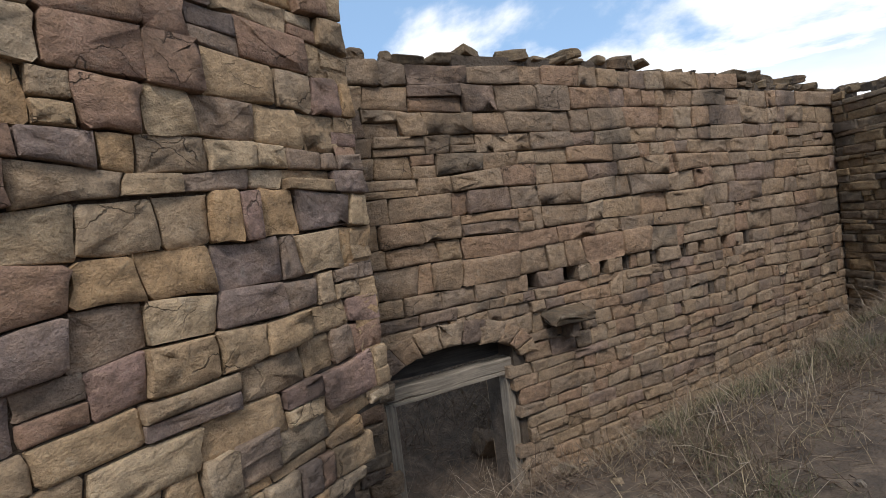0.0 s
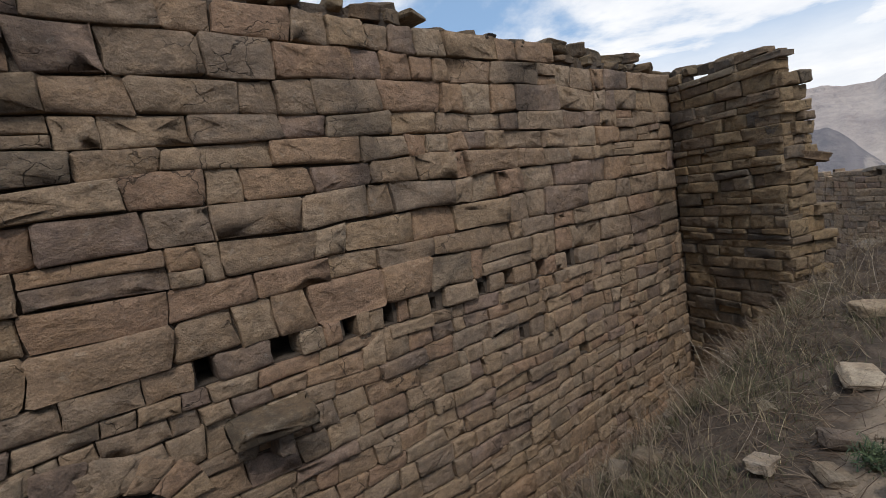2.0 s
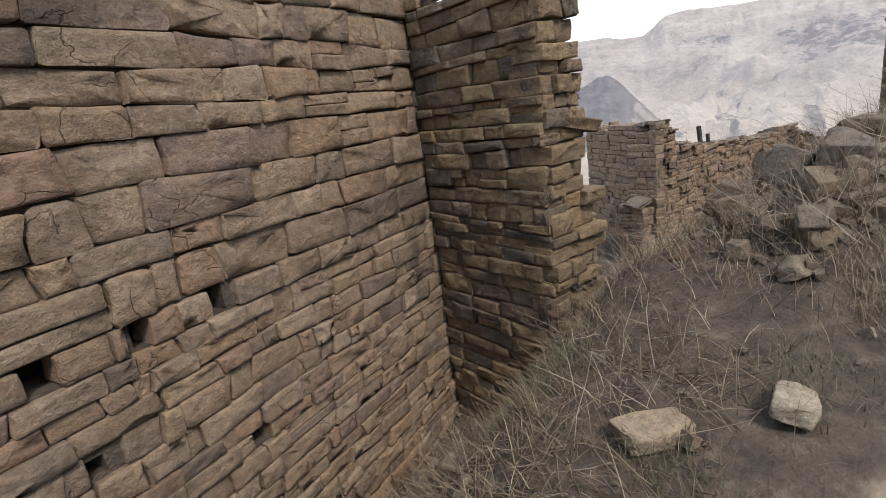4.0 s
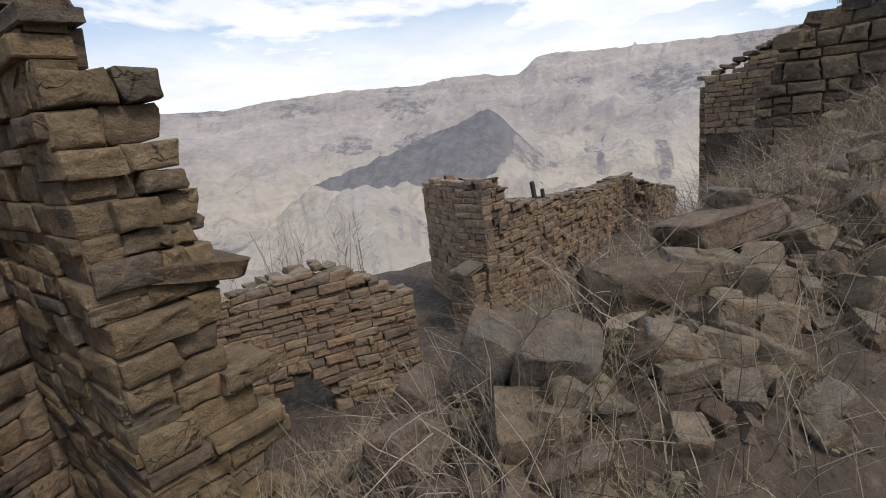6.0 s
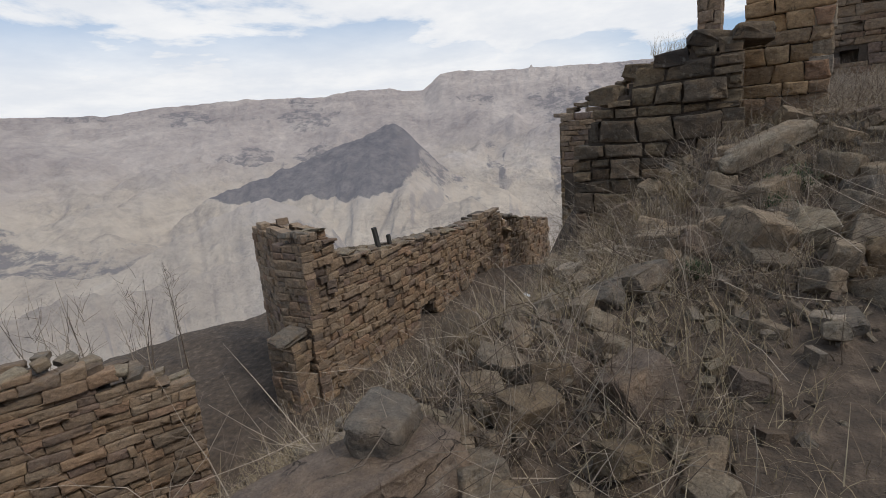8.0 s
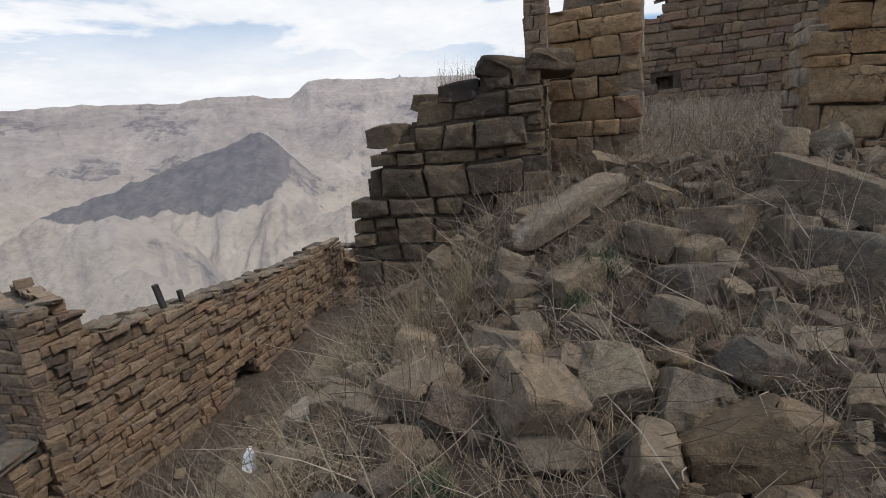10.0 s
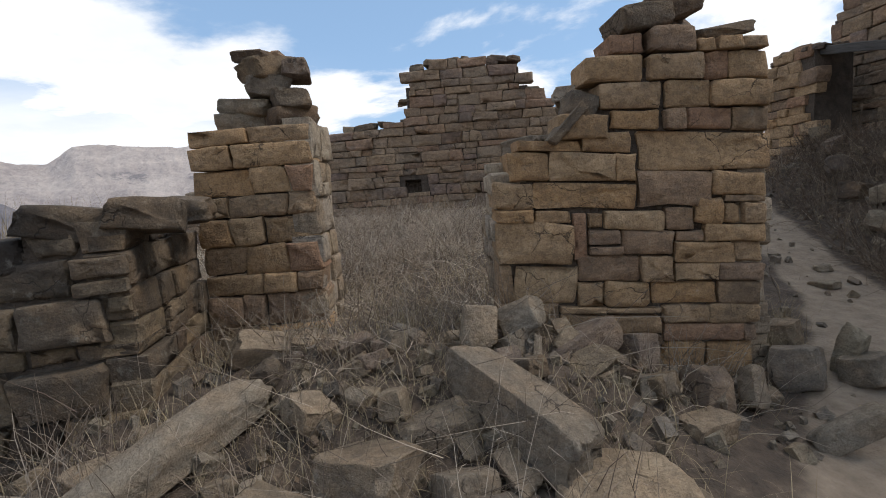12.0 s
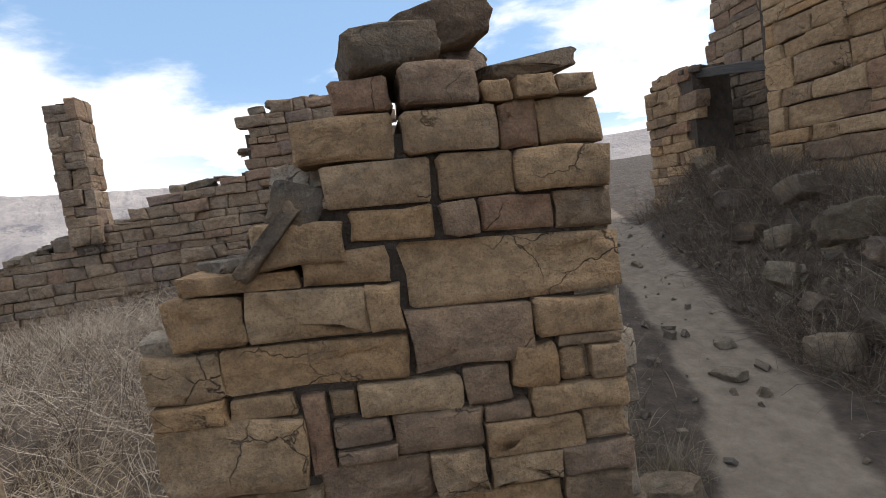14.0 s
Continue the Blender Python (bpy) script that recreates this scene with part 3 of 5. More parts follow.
def holes_cut(quads):
    """Split the courses at the beam holes, so that a hole stands between whole stones."""
    out = []
    for q in quads:
        lo, hi = min(p[1] for p in q), max(p[1] for p in q)
        a, b = q[0][0], q[1][0]
        cuts = sorted(h for h in HOLES if a - 0.05 < h[0] < b + 0.05 and lo < h[1] < hi)
        if not cuts:
            out.append(q)
            continue
        for hs, hz in cuts:
            if hs - 0.055 - a > 0.05:
                out.append([(a, q[0][1]), (hs - 0.055, q[1][1]), (hs - 0.055, q[2][1]), (a, q[3][1])])
            a = hs + 0.055
        if b - a > 0.05:
            out.append([(a, q[0][1]), (b, q[1][1]), (b, q[2][1]), (a, q[3][1])])
    return out


def build_wall_a():
    rng = random.Random(11)
    w = wall_thing("wall_north", "long ruined wall of coursed tan sandstone blocks with square beam holes")
    low = lay(rng, -3.2, 6.12, -1.4, 0.74, (0.09, 0.15), (0.13, 0.40), 0.045)
    mid = [[(s0, 0.745), (s1, 0.745), (s1, 0.885), (s0, 0.885)] for s0, s1 in [(-3.2 + i * 0.31, -3.2 + i * 0.31 + 0.31) for i in range(30)]]
    low = [q for q in low if sum(p[1] for p in q) / 4 < 0.72]
    for q in low:
        for i in (2, 3):
            if q[i][1] > 0.66:
                q[i] = (q[i][0], 0.742)
    high = lay(rng, -3.2, 6.12, 0.888, 2.85, (0.135, 0.215), (0.17, 0.58), 0.04)
    quads = holes_cut(low + mid) + high
    face(rng, w, A_AT, A_DIR, quads, keep_a, wall_stone, near=(1.8, 4.9, 0.9), single=290)
    core(w, A_AT, A_DIR, -3.2, 6.12, -1.5, 2.85, lambda s, z: keep_a(s, z - 0.05) and not (DOOR[0] < s < DOOR[1] and z < 0.6), 0.55)
    core(w, A_AT, A_DIR, 0.65, 4.1, -0.15, 0.95, lambda s, z: True, 0.5, 0.30)
    # voussoirs over the doorway
    side, out = face_frame(A_DIR)
    for i in range(11):
        t0, t1 = math.pi * (1 - i / 11.0), math.pi * (1 - (i + 1) / 11.0)
        quad = [(-0.06 + 0.62 * math.cos(t0), 0.22 + 0.22 * math.sin(t0)), (-0.06 + 0.62 * math.cos(t1), 0.22 + 0.22 * math.sin(t1)),
                (-0.06 + 0.80 * math.cos(t1), 0.24 + 0.40 * math.sin(t1)), (-0.06 + 0.80 * math.cos(t0), 0.24 + 0.40 * math.sin(t0))]
        where, v, f = stone_mesh(rng, shrunk(quad, 0.005), A_AT, out, side, 0.4, 0.025, wall_stone)
        PIECES.append(("voussoir", where, v, f, wall_stone, w))
    return w


wall_a = build_wall_a()


def build_wall_p():
    rng = random.Random(5)
    at, ang = (-0.681, 2.392), 57.4
    w = wall_thing("wall_west", "near corner of a ruined house of large rough tan and purple blocks")
    right = lambda z: 0.50 if z > 0.5 else piecewise(z, [(0, 0.14), (0.45, 0.3), (0.5, 0.3)])
    keep = lambda s, z: s < right(z)
    lowq = lay(rng, -2.6, 0.5, -0.7, 0.55, (0.09, 0.18), (0.13, 0.34), 0.09)
    quads = lowq + lay(rng, -2.6, 0.5, 0.57, 3.3, (0.11, 0.21), (0.16, 0.40), 0.08)
    face(rng, w, at, ang, quads, keep, pier_stone, depth=0.2, proud=(-0.02, 0.03), gap=(0.001, 0.005), worn=0.7, near=(-0.4, 2.6, 1.4), single=290)
    core(w, at, ang, -2.6, 0.47, -0.8, 3.2, keep, 0.7)
    side, out = face_frame(ang)
    end = (at[0] + side[0] * 0.48, at[1] + side[1] * 0.48)
    face(rng, w, end, ang + 90, lay(rng, 0.0, 0.68, 0.52, 3.3, (0.14, 0.22), (0.2, 0.4)), lambda s, z: True, pier_stone, near=end + (1.5,), single=60)
    return w


build_wall_p()


def build_wall_e():
    rng = random.Random(21)
    w = wall_thing("wall_stub", "ragged stub of dry-laid ochre and grey stone slabs at a wall corner")
    at, ang = (5.20, 6.68), -82.0
    keep = lambda s, z: z < piecewise(s, [(0, 2.45), (0.5, 2.36), (0.9, 2.42), (1.25, 2.30)]) + 0.05 * lumps(s * 4, 1)
    q = lay(rng, 0.0, 1.24, -1.3, 2.5, (0.06, 0.14), (0.14, 0.42), 0.03)
    face(rng, w, at, ang, q, keep, ochre_stone, near=(5.3, 5.6, 1.0), single=200, proud=(-0.02, 0.03))
    side, out = face_frame(ang)
    corner = (at[0] + side[0] * 1.24, at[1] + side[1] * 1.24)
    reach = lambda z: piecewise(z, [(-1, 0.80), (0, 0.66), (0.9, 0.50), (1.2, 0.46), (1.6, 0.42), (2.3, 0.26)])
    keep2 = lambda s, z: s < reach(z) + 0.03 * lumps(z * 6, 2) and z < 2.34
    q2 = lay(rng, 0.0, 0.8, -1.3, 1.3, (0.08, 0.15), (0.16, 0.36), 0.03) + lay(rng, 0.0, 0.6, 1.3, 2.4, (0.07, 0.13), (0.12, 0.24), 0.03)
    face(rng, w, corner, 9.0, q2, keep2, ochre_stone, near=corner + (1.0,), single=90, proud=(-0.03, 0.05), depth=0.25)
    core(w, at, ang, -0.1, 1.20, -1.4, 2.3, keep, 0.14)
    core(w, corner, 9.0, 0.03, 0.75, -1.4, 2.3, lambda s, z: keep2(s + 0.07, z + 0.02), 1.2)
    return w


build_wall_e()


def build_wall_h():
    rng = random.Random(31)
    at, ang = (11.63, 4.73), -81.0
    w = wall_thing("wall_low", "stepped low wall of large dark lichen-stained blocks")
    prof = [(-0.5, 1.5), (-0.40, 1.75), (-0.34, 1.95), (-0.20, 2.20), (-0.02, 2.26), (0.0, 2.44), (0.35, 2.52), (0.5, 2.58), (0.58, 2.66), (0.95, 2.64)]
    keep = lambda s, z: z < piecewise(s, prof)
    q = lay(rng, -0.45, 0.92, 0.6, 2.7, (0.09, 0.19), (0.16, 0.40), 0.04)
    face(rng, w, at, ang, q, keep, dark_stone, near=(11.7, 4.3, 2.0), single=120, depth=0.25, proud=(-0.03, 0.04), gap=(0.006, 0.014))
    side, out = face_frame(ang)
    core(w, at, ang, -0.43, 0.90, 0.4, 2.7, keep, 0.85)
    end = (at[0] + side[0] * 0.92, at[1] + side[1] * 0.92)
    face(rng, w, end, ang + 90, lay(rng, 0.0, 0.85, 1.4, 2.65, (0.12, 0.19), (0.2, 0.4)), lambda s, z: z < 2.66 - 0.2 * s, dark_stone, near=end + (2,), single=60)
    # the gable behind, of small stones
    g = wall_thing("wall_gable", "distant gable of small yellowish stones, broken along its slope")
    q = lay(rng, 0.0, 3.2, -0.8, 3.2, (0.11, 0.18), (0.16, 0.32))
    keep = lambda s, z: z < piecewise(s, [(0, 1.95), (0.9, 2.25), (1.3, 2.8), (3.2, 3.2)]) + 0.05 * lumps(s * 4, 3)
    face(rng, g, (18.63, 8.32), -72.0, q, keep, ochre_stone, near=(18.7, 8.0, 1.0), single=200)
    core(g, (18.63, 8.32), -72.0, 0.0, 3.2, -0.9, 3.2, lambda s, z: keep(s, z - 0.08), 0.6)


build_wall_h()


def build_pier():
    rng = random.Random(41)
    at, ang = (12.60, 3.30), -88.0
    w = wall_thing("wall_pier", "door pier of squared grey-brown blocks with loose slabs on top")
    left = lambda z: piecewise(z, [(2.0, -0.62), (2.7, -0.58), (3.0, -0.50), (3.3, -0.36), (3.5, -0.3)])
    keep = lambda s, z: s > left(z) and z < 3.08 + 0.04 * lumps(s * 5, 1)
    q = lay(rng, -0.62, 0.04, 1.7, 3.2, (0.10, 0.19), (0.16, 0.40), 0.02)
    face(rng, w, at, ang, q, keep, jamb_stone, near=(12.6, 3.5, 2.5), single=150, depth=0.2)
    core(w, at, ang, -0.60, 0.02, 1.6, 3.1, keep, 0.52)
    side, out = face_frame(ang)
    end = (at[0] + side[0] * 0.04, at[1] + side[1] * 0.04)
    # paler stone on the reveal puts the sunlight on it into the colour
    face(rng, w, end, ang + 90, lay(rng, 0.0, 0.52, 1.7, 3.1, (0.12, 0.22), (0.14, 0.34)), lambda s, z: z < 3.05, pale_stone, near=end + (2,), single=80)
    return w


build_pier()


def build_wall_b():
    rng = random.Random(51)
    at, ang = (12.33, 2.30), -90.0
    w = wall_thing("wall_door_jamb", "end of a ruined house wall of big brown sandstone blocks with a rounded corner")
    # courses: lower and upper joint at the doorway side, and the upright joints along the wall
    foot = [(1.50, 1.66, "0 .28 .52 .80 1.05 1.33"), (1.66, 1.85, "0 .24 .55 .83"), (1.66, 1.86, ".83 1.06 1.30"), (1.85, 2.07, "0 .30"), (1.90, 2.02, ".305 .83"), (1.85, 1.90, ".305 .56 .83"),
            (2.02, 2.055, ".305 .54 .82"), (1.86, 1.965, ".835 1.25 1.32"), (1.965, 2.07, ".835 1.07 1.33"), (2.07, 2.275, "0 .08 .40"), (2.055, 2.19, ".405 .54 .77"), (2.07, 2.195, ".775 1.12 1.34")]
    middle = [(2.19, 2.325, ".405 .73 .895"), (2.275, 2.49, "0 .385"), (2.30, 2.545, ".39 .462"), (2.465, 2.54, ".468 .545"), (2.38, 2.46, ".468 .635"), (2.325, 2.378, ".468 .635"), (2.195, 2.29, ".90 1.12 1.35"),
              (2.29, 2.40, ".90 1.20 1.355"), (2.325, 2.455, ".64 .895"), (2.40, 2.455, ".90 1.045"), (2.40, 2.49, "1.05 1.355"), (2.455, 2.56, ".55 .85"), (2.455, 2.575, ".855 .995"), (2.49, 2.625, "1.0 1.15"), (2.49, 2.60, "1.152 1.24 1.355"),
              (2.60, 2.635, "1.152 1.355"), (2.49, 2.56, "0 .20 .385"), (2.56, 2.70, "0 .195 .715")]
    crown = [(2.575, 2.755, ".72 1.085"), (2.63, 2.755, "1.09 1.36"), (2.70, 2.845, ".08 .285 .615 .715"), (2.76, 2.95, ".735 1.38"), (2.845, 2.905, ".13 .45"), (2.845, 2.95, ".455 .70"), (2.905, 3.03, ".34 .585"),
             (2.955, 3.045, ".60 .845"), (2.955, 3.05, ".86 .975 1.20 1.38"), (3.05, 3.165, ".55 .845"), (3.05, 3.165, ".87 1.095 1.38"), (3.165, 3.285, ".48 .765"), (3.165, 3.28, ".785 1.06 1.185 1.38"), (3.285, 3.375, ".61 .775"), (3.285, 3.39, ".80 1.02"), (3.28, 3.335, "1.03 1.12 1.25 1.37")]
    quads = []
    for z0, z1, text in foot + middle + crown:
        cuts = [float(v) for v in text.split()]
        fall = lambda s, z: z - s * piecewise(z, [(1.7, 0.05), (2.1, 0.075), (2.95, 0.075), (3.2, 0.04), (3.4, 0.01)])
        for a, b in zip(cuts, cuts[1:]):
            j = rng.uniform(-0.012, 0.012)
            quads.append([(a, fall(a, z0)), (b, fall(b, z0)), (b + j, fall(b, z1) + rng.uniform(-0.006, 0.002)), (a + rng.uniform(-0.006, 0.006), fall(a, z1) + rng.uniform(-0.006, 0.002))])
    face(rng, w, at, ang, quads, lambda s, z: True, jamb_stone, near=(12.3, 1.7, 2.5), single=200, depth=0.28, proud=(-0.012, 0.022), gap=(0.001, 0.004), worn=0.9)
    top = lambda s, z: z < piecewise(s, [(0, 2.6), (0.1, 2.74), (0.4, 2.82), (0.55, 3.0), (0.62, 3.2), (0.9, 3.3), (1.37, 3.2)])
    core(w, at, ang, 0.02, 1.33, 1.4, 3.25, top, 0.6)
    end = (12.36, 0.93)
    # south end: its sunlit brightness is painted in with paler stone
    face(rng, w, end, 0.0, lay(rng, 0.0, 0.55, 1.5, 3.2, (0.07, 0.15), (0.10, 0.26)), lambda s, z: z < 3.15, pale_stone, near=end + (2,), single=120, proud=(-0.02, 0.04))
    face(rng, w, (12.93, 2.30), 180.0, lay(rng, 0.0, 0.57, 1.6, 2.85, (0.10, 0.18), (0.16, 0.32)), lambda s, z: z < 2.8, pale_stone, single=60)
    return w


build_wall_b()


def build_wall_k():
    rng = random.Random(61)
    at, ang = (17.5, 3.0), -90.0
    w = wall_thing("wall_back", "back wall of a roofless house, coursed brown rubble with a broken skyline")
    prof = [(-6, 1.9), (-5.1, 2.10), (-4.06, 2.35), (-3.6, 2.55), (-3.0, 3.0), (-2.2, 3.2), (-1.62, 3.36), (-1.08, 3.40), (-1.03, 3.62), (-0.12, 3.66), (-0.02, 3.9), (0.1, 4.40), (0.8, 4.52), (1.68, 4.44), (1.8, 4.0), (2.2, 3.8), (2.6, 3.4), (3.4, 3.2)]
    keep = lambda s, z: z < piecewise(s, prof) + 0.05 * lumps(s * 3, 2) and not (-0.17 < s < 0.12 and 2.62 < z < 2.92)
    q = lay(rng, -4.8, 3.4, 1.0, 4.7, (0.09, 0.17), (0.14, 0.44), 0.03)
    face(rng, w, at, ang, q, keep, wall_stone, near=(17.5, 3.2, 3.0), single=290, proud=(-0.02, 0.03))
    core(w, at, ang, -4.8, 3.4, 0.2, 4.6, lambda s, z: keep(s, z + 0.06), 0.55)
    core(w, at, ang, -0.4, 0.4, 2.4, 3.2, lambda s, z: True, 0.52, 0.22)
    # free-standing pillar on the wall
    p = wall_thing("wall_pillar", "square free-standing pillar of dressed grey stone on the wall")
    keep = lambda s, z: True
    for o, a, wd in (((17.45, 5.16), -90.0, 0.36), ((17.45, 4.80), 0.0, 0.34), ((17.79, 4.80), 90.0, 0.36), ((17.79, 5.16), 180.0, 0.34)):
        face(rng, p, o, a, lay(rng, 0, wd, 3.1, 4.66, (0.16, 0.26), (0.16, 0.36)), keep, wall_stone, depth=0.12, single=40)
    core(p, (17.45, 5.16), -90.0, 0.0, 0.36, 3.0, 4.6, keep, 0.34)


build_wall_k()


def build_wall_r():
    rng = random.Random(71)
    w = wall_thing("wall_south", "tall ruined house wall of reddish-brown stone above the path")
    at, ang = (17.75, -2.42), 183.0
    gap = lambda s, z: 0.95 < s < 2.05 and z > 2.3 + 0.5 * abs(s - 1.5)
    prof = [(0, 4.0), (0.5, 4.2), (0.95, 4.15), (2.05, 4.4), (2.15, 6.4), (6.5, 6.6)]
    keep = lambda s, z: not gap(s, z) and z < piecewise(s, prof) + 0.05 * lumps(s * 3, 1) and s > piecewise(z, [(2, 0.0), (3.2, 0.0), (4.2, 0.12)])
    q = lay(rng, 0.0, 2.1, 1.7, 4.4, (0.10, 0.19), (0.18, 0.46), 0.03) + lay(rng, 2.1, 6.5, 1.7, 6.6, (0.13, 0.25), (0.22, 0.60), 0.04)
    face(rng, w, at, ang, q, keep, jamb_stone, near=(15.6, -2.7, 3.0), single=290, proud=(-0.02, 0.04))
    core(w, at, ang, 0.0, 6.5, 1.6, 6.5, keep, 0.6)
    t = wall_thing("wall_tower", "tall upper storey of a ruined house set back from the path")
    keep = lambda s, z: z < piecewise(s, [(0, 4.6), (0.28, 4.9), (0.32, 6.8), (4, 7.0)]) + 0.06 * lumps(s * 3, 4)
    face(rng, t, (17.65, -3.35), 183.0, lay(rng, 0, 2.6, 2.5, 6.9, (0.12, 0.2), (0.2, 0.5)), keep, wall_stone, near=(17, -3.4, 4), single=200)
    core(t, (17.65, -3.35), 183.0, 0, 2.6, 2.4, 6.9, keep, 0.5)


build_wall_r()


def build_lower_ruins():
    rng = random.Random(81)
    w = wall_thing("wall_terrace", "low crumbling terrace wall of thin brown slabs below the path")
    at, ang = (8.59, 8.95), -17.0
    prof = [(-5, 0.0), (-2.4, 0.05), (-1.9, 0.06), (-1.1, 0.20), (-0.45, 0.27), (0.05, 0.0), (0.12, -0.35), (0.2, -0.05), (0.65, -0.38), (0.8, -0.5)]
    arch = lambda s, z: math.hypot((s + 0.85) / 0.42, (z + 1.75) / 0.75) < 1
    keep = lambda s, z: z < piecewise(s, prof) + 0.06 * lumps(s * 4, 1) and not arch(s, z)
    face(rng, w, at, ang, lay(rng, -5, 0.78, -2.1, 0.4, (0.07, 0.14), (0.12, 0.40), 0.05), keep, wall_stone, near=(8.2, 9, -0.4), single=290, proud=(-0.03, 0.04))
    core(w, at, ang, -5, 0.78, -2.2, 0.4, lambda s, z: keep(s, z + 0.08), 0.6)
    t = wall_thing("wall_valley", "long crumbling wall of small brown stones at the valley edge with a corner turret")
    at, ang = (14.2, 9.33), 7.0
    prof = [(-3.0, 0.7), (-2.9, 0.86), (-2.5, 0.84), (-2.38, 0.6), (-2.3, 0.42), (-1.1, 0.26), (-0.7, 0.34), (-0.3, 0.12), (0.6, 0.16), (0.9, -0.02), (2.1, -0.03), (2.6, 0.02), (3.3, 0.14), (3.8, 0.12), (4.2, -0.3), (6.1, -0.64), (8, -1)]
    arch = lambda s, z: math.hypot((s - 0.1) / 0.36, (z + 1.55) / 0.5) < 1 or math.hypot((s - 2.6) / 0.42, (z + 1.6) / 0.45) < 1
    keep = lambda s, z: z < piecewise(s, prof) + 0.16 * lumps(s * 3, 1) and not arch(s, z)
    face(rng, t, at, ang, lay(rng, -3.0, 8, -2.4, 1.0, (0.07, 0.15), (0.12, 0.38), 0.06), keep, wall_stone, near=(12.5, 9.2, -0.3), single=290, proud=(-0.03, 0.05))
    core(t, at, ang, -3.0, 8, -2.5, 1.0, lambda s, z: keep(s, z + 0.08), 0.6)
    side, out = face_frame(ang)
    face(rng, t, (at[0] - side[0] * 3.0 - out[0] * 0.6, at[1] - side[1] * 3.0 - out[1] * 0.6), ang - 90, lay(rng, 0, 0.6, -2.3, 0.9, (0.08, 0.15), (0.14, 0.34)), lambda s, z: z < 0.78, wall_stone, single=40)
    keep = below([(0, 0.75), (1.5, 0.85), (2.64, 0.8)], 0.1, 3.0)
    face(rng, t, (12.10, 11.44), -110.0, lay(rng, 0, 2.64, -2.2, 1.0, (0.09, 0.16), (0.14, 0.36)), keep, wall_stone, single=100)
    turn_side, turn_out = face_frame(-110.0)
    inner = (12.10 + turn_side[0] * 2.64 - turn_out[0] * 0.5, 11.44 + turn_side[1] * 2.64 - turn_out[1] * 0.5)
    face(rng, t, inner, 70.0, lay(rng, 0, 2.64, -2.2, 1.0, (0.09, 0.16), (0.14, 0.36)), lambda s, z: s > 0.26 and keep(2.64 - s, z), wall_stone, single=100)
    core(t, (12.10, 11.44), -110.0, 0, 2.36, -2.4, 0.9, lambda s, z: keep(s, z + 0.08), 0.5)
    side, out = face_frame(ang)
    n = wall_thing("wall_niche", "small stone pier with a square black niche and a slab on top")
    o = (10.84, 9.0)
    hole = lambda s, z: abs(s - 0.28) < 0.10 and abs(z + 1.02) < 0.13
    keep = lambda s, z: z < -0.55 and not hole(s, z)
    face(rng, n, o, ang, lay(rng, 0, 0.62, -2.3, -0.5, (0.12, 0.2), (0.16, 0.34)), keep, wall_stone, near=o + (-1,), single=60)
    core(n, o, ang, 0, 0.62, -2.4, -0.55, lambda s, z: keep(s, z) and not (abs(s - 0.28) < 0.14 and abs(z + 1.02) < 0.2), 0.5)
    side, out = face_frame(ang)
    face(rng, n, (o[0] - out[0] * 0.5, o[1] - out[1] * 0.5), ang - 90, lay(rng, 0, 0.5, -2.3, -0.5, (0.12, 0.2), (0.16, 0.3)), lambda s, z: z < -0.55, wall_stone, single=40)


build_lower_ruins()


# ---- stones that lie about ----
def rock_mesh(name, seed, mat, flat=1.0, blocky=0.6, cuts=1):
    """A broken building stone: the hull of a jittered block, its arrises knocked off."""
    rng = random.Random(seed)
    bm = bmesh.new()
    for sx in (-1, 1):
        for sy in (-1, 1):
            for sz in (-1, 1):
                for _ in range(2):
                    k = [1 - rng.random() * (1 - blocky) for _ in range(3)]
                    bm.verts.new((0.5 * sx * k[0], 0.5 * sy * k[1], 0.5 * sz * k[2] * flat))
    hull = bmesh.ops.convex_hull(bm, input=bm.verts)
    loose = {v for key in ("geom_interior", "geom_unused") for v in hull[key] if isinstance(v, bmesh.types.BMVert)}
    bmesh.ops.delete(bm, geom=list(loose), context="VERTS")
    bmesh.ops.dissolve_limit(bm, angle_limit=radians(14), verts=bm.verts, edges=bm.edges)
    bmesh.ops.bevel(bm, geom=list(bm.edges), offset=0.042, segments=2, profile=0.6, affect="EDGES", clamp_overlap=True)
    bmesh.ops.triangulate(bm, faces=bm.faces)
    bmesh.ops.subdivide_edges(bm, edges=[e for e in bm.edges if e.calc_length() > 0.16], cuts=2, use_grid_fill=True)
    bmesh.ops.triangulate(bm, faces=bm.faces)
    for _ in range(2):
        bmesh.ops.smooth_vert(bm, verts=bm.verts, factor=0.4, use_axis_x=True, use_axis_y=True, use_axis_z=True)
    for v in bm.verts:
        v.co += Vector((lumps(v.co.x * 4 + seed, v.co.y * 4, v.co.z * 4), lumps(v.co.y * 4, v.co.z * 4 + seed, 1), lumps(v.co.z * 4, v.co.x * 4, seed))) * 0.06 + Vector((lumps(v.co.x * 11, v.co.y * 11, v.co.z * 11 + seed), lumps(v.co.y * 11 + seed, v.co.z * 11, 3), lumps(v.co.x * 11 + seed, v.co.z * 11, 9))) * 0.012
    me = bpy.data.meshes.new(name)
    bm.to_mesh(me)
    bm.free()
    me.materials.append(mat)
    me.polygons.foreach_set("use_smooth", [True] * len(me.polygons))
    return me


ROCKS = [rock_mesh("rock", 100 + i, rubble_stone, 1.0, 0.30 + 0.06 * (i % 6)) for i in range(14)]
DARK_ROCKS = [rock_mesh("rock", 200 + i, dark_stone, 1.0, 0.46 + 0.07 * (i % 4)) for i in range(8)]
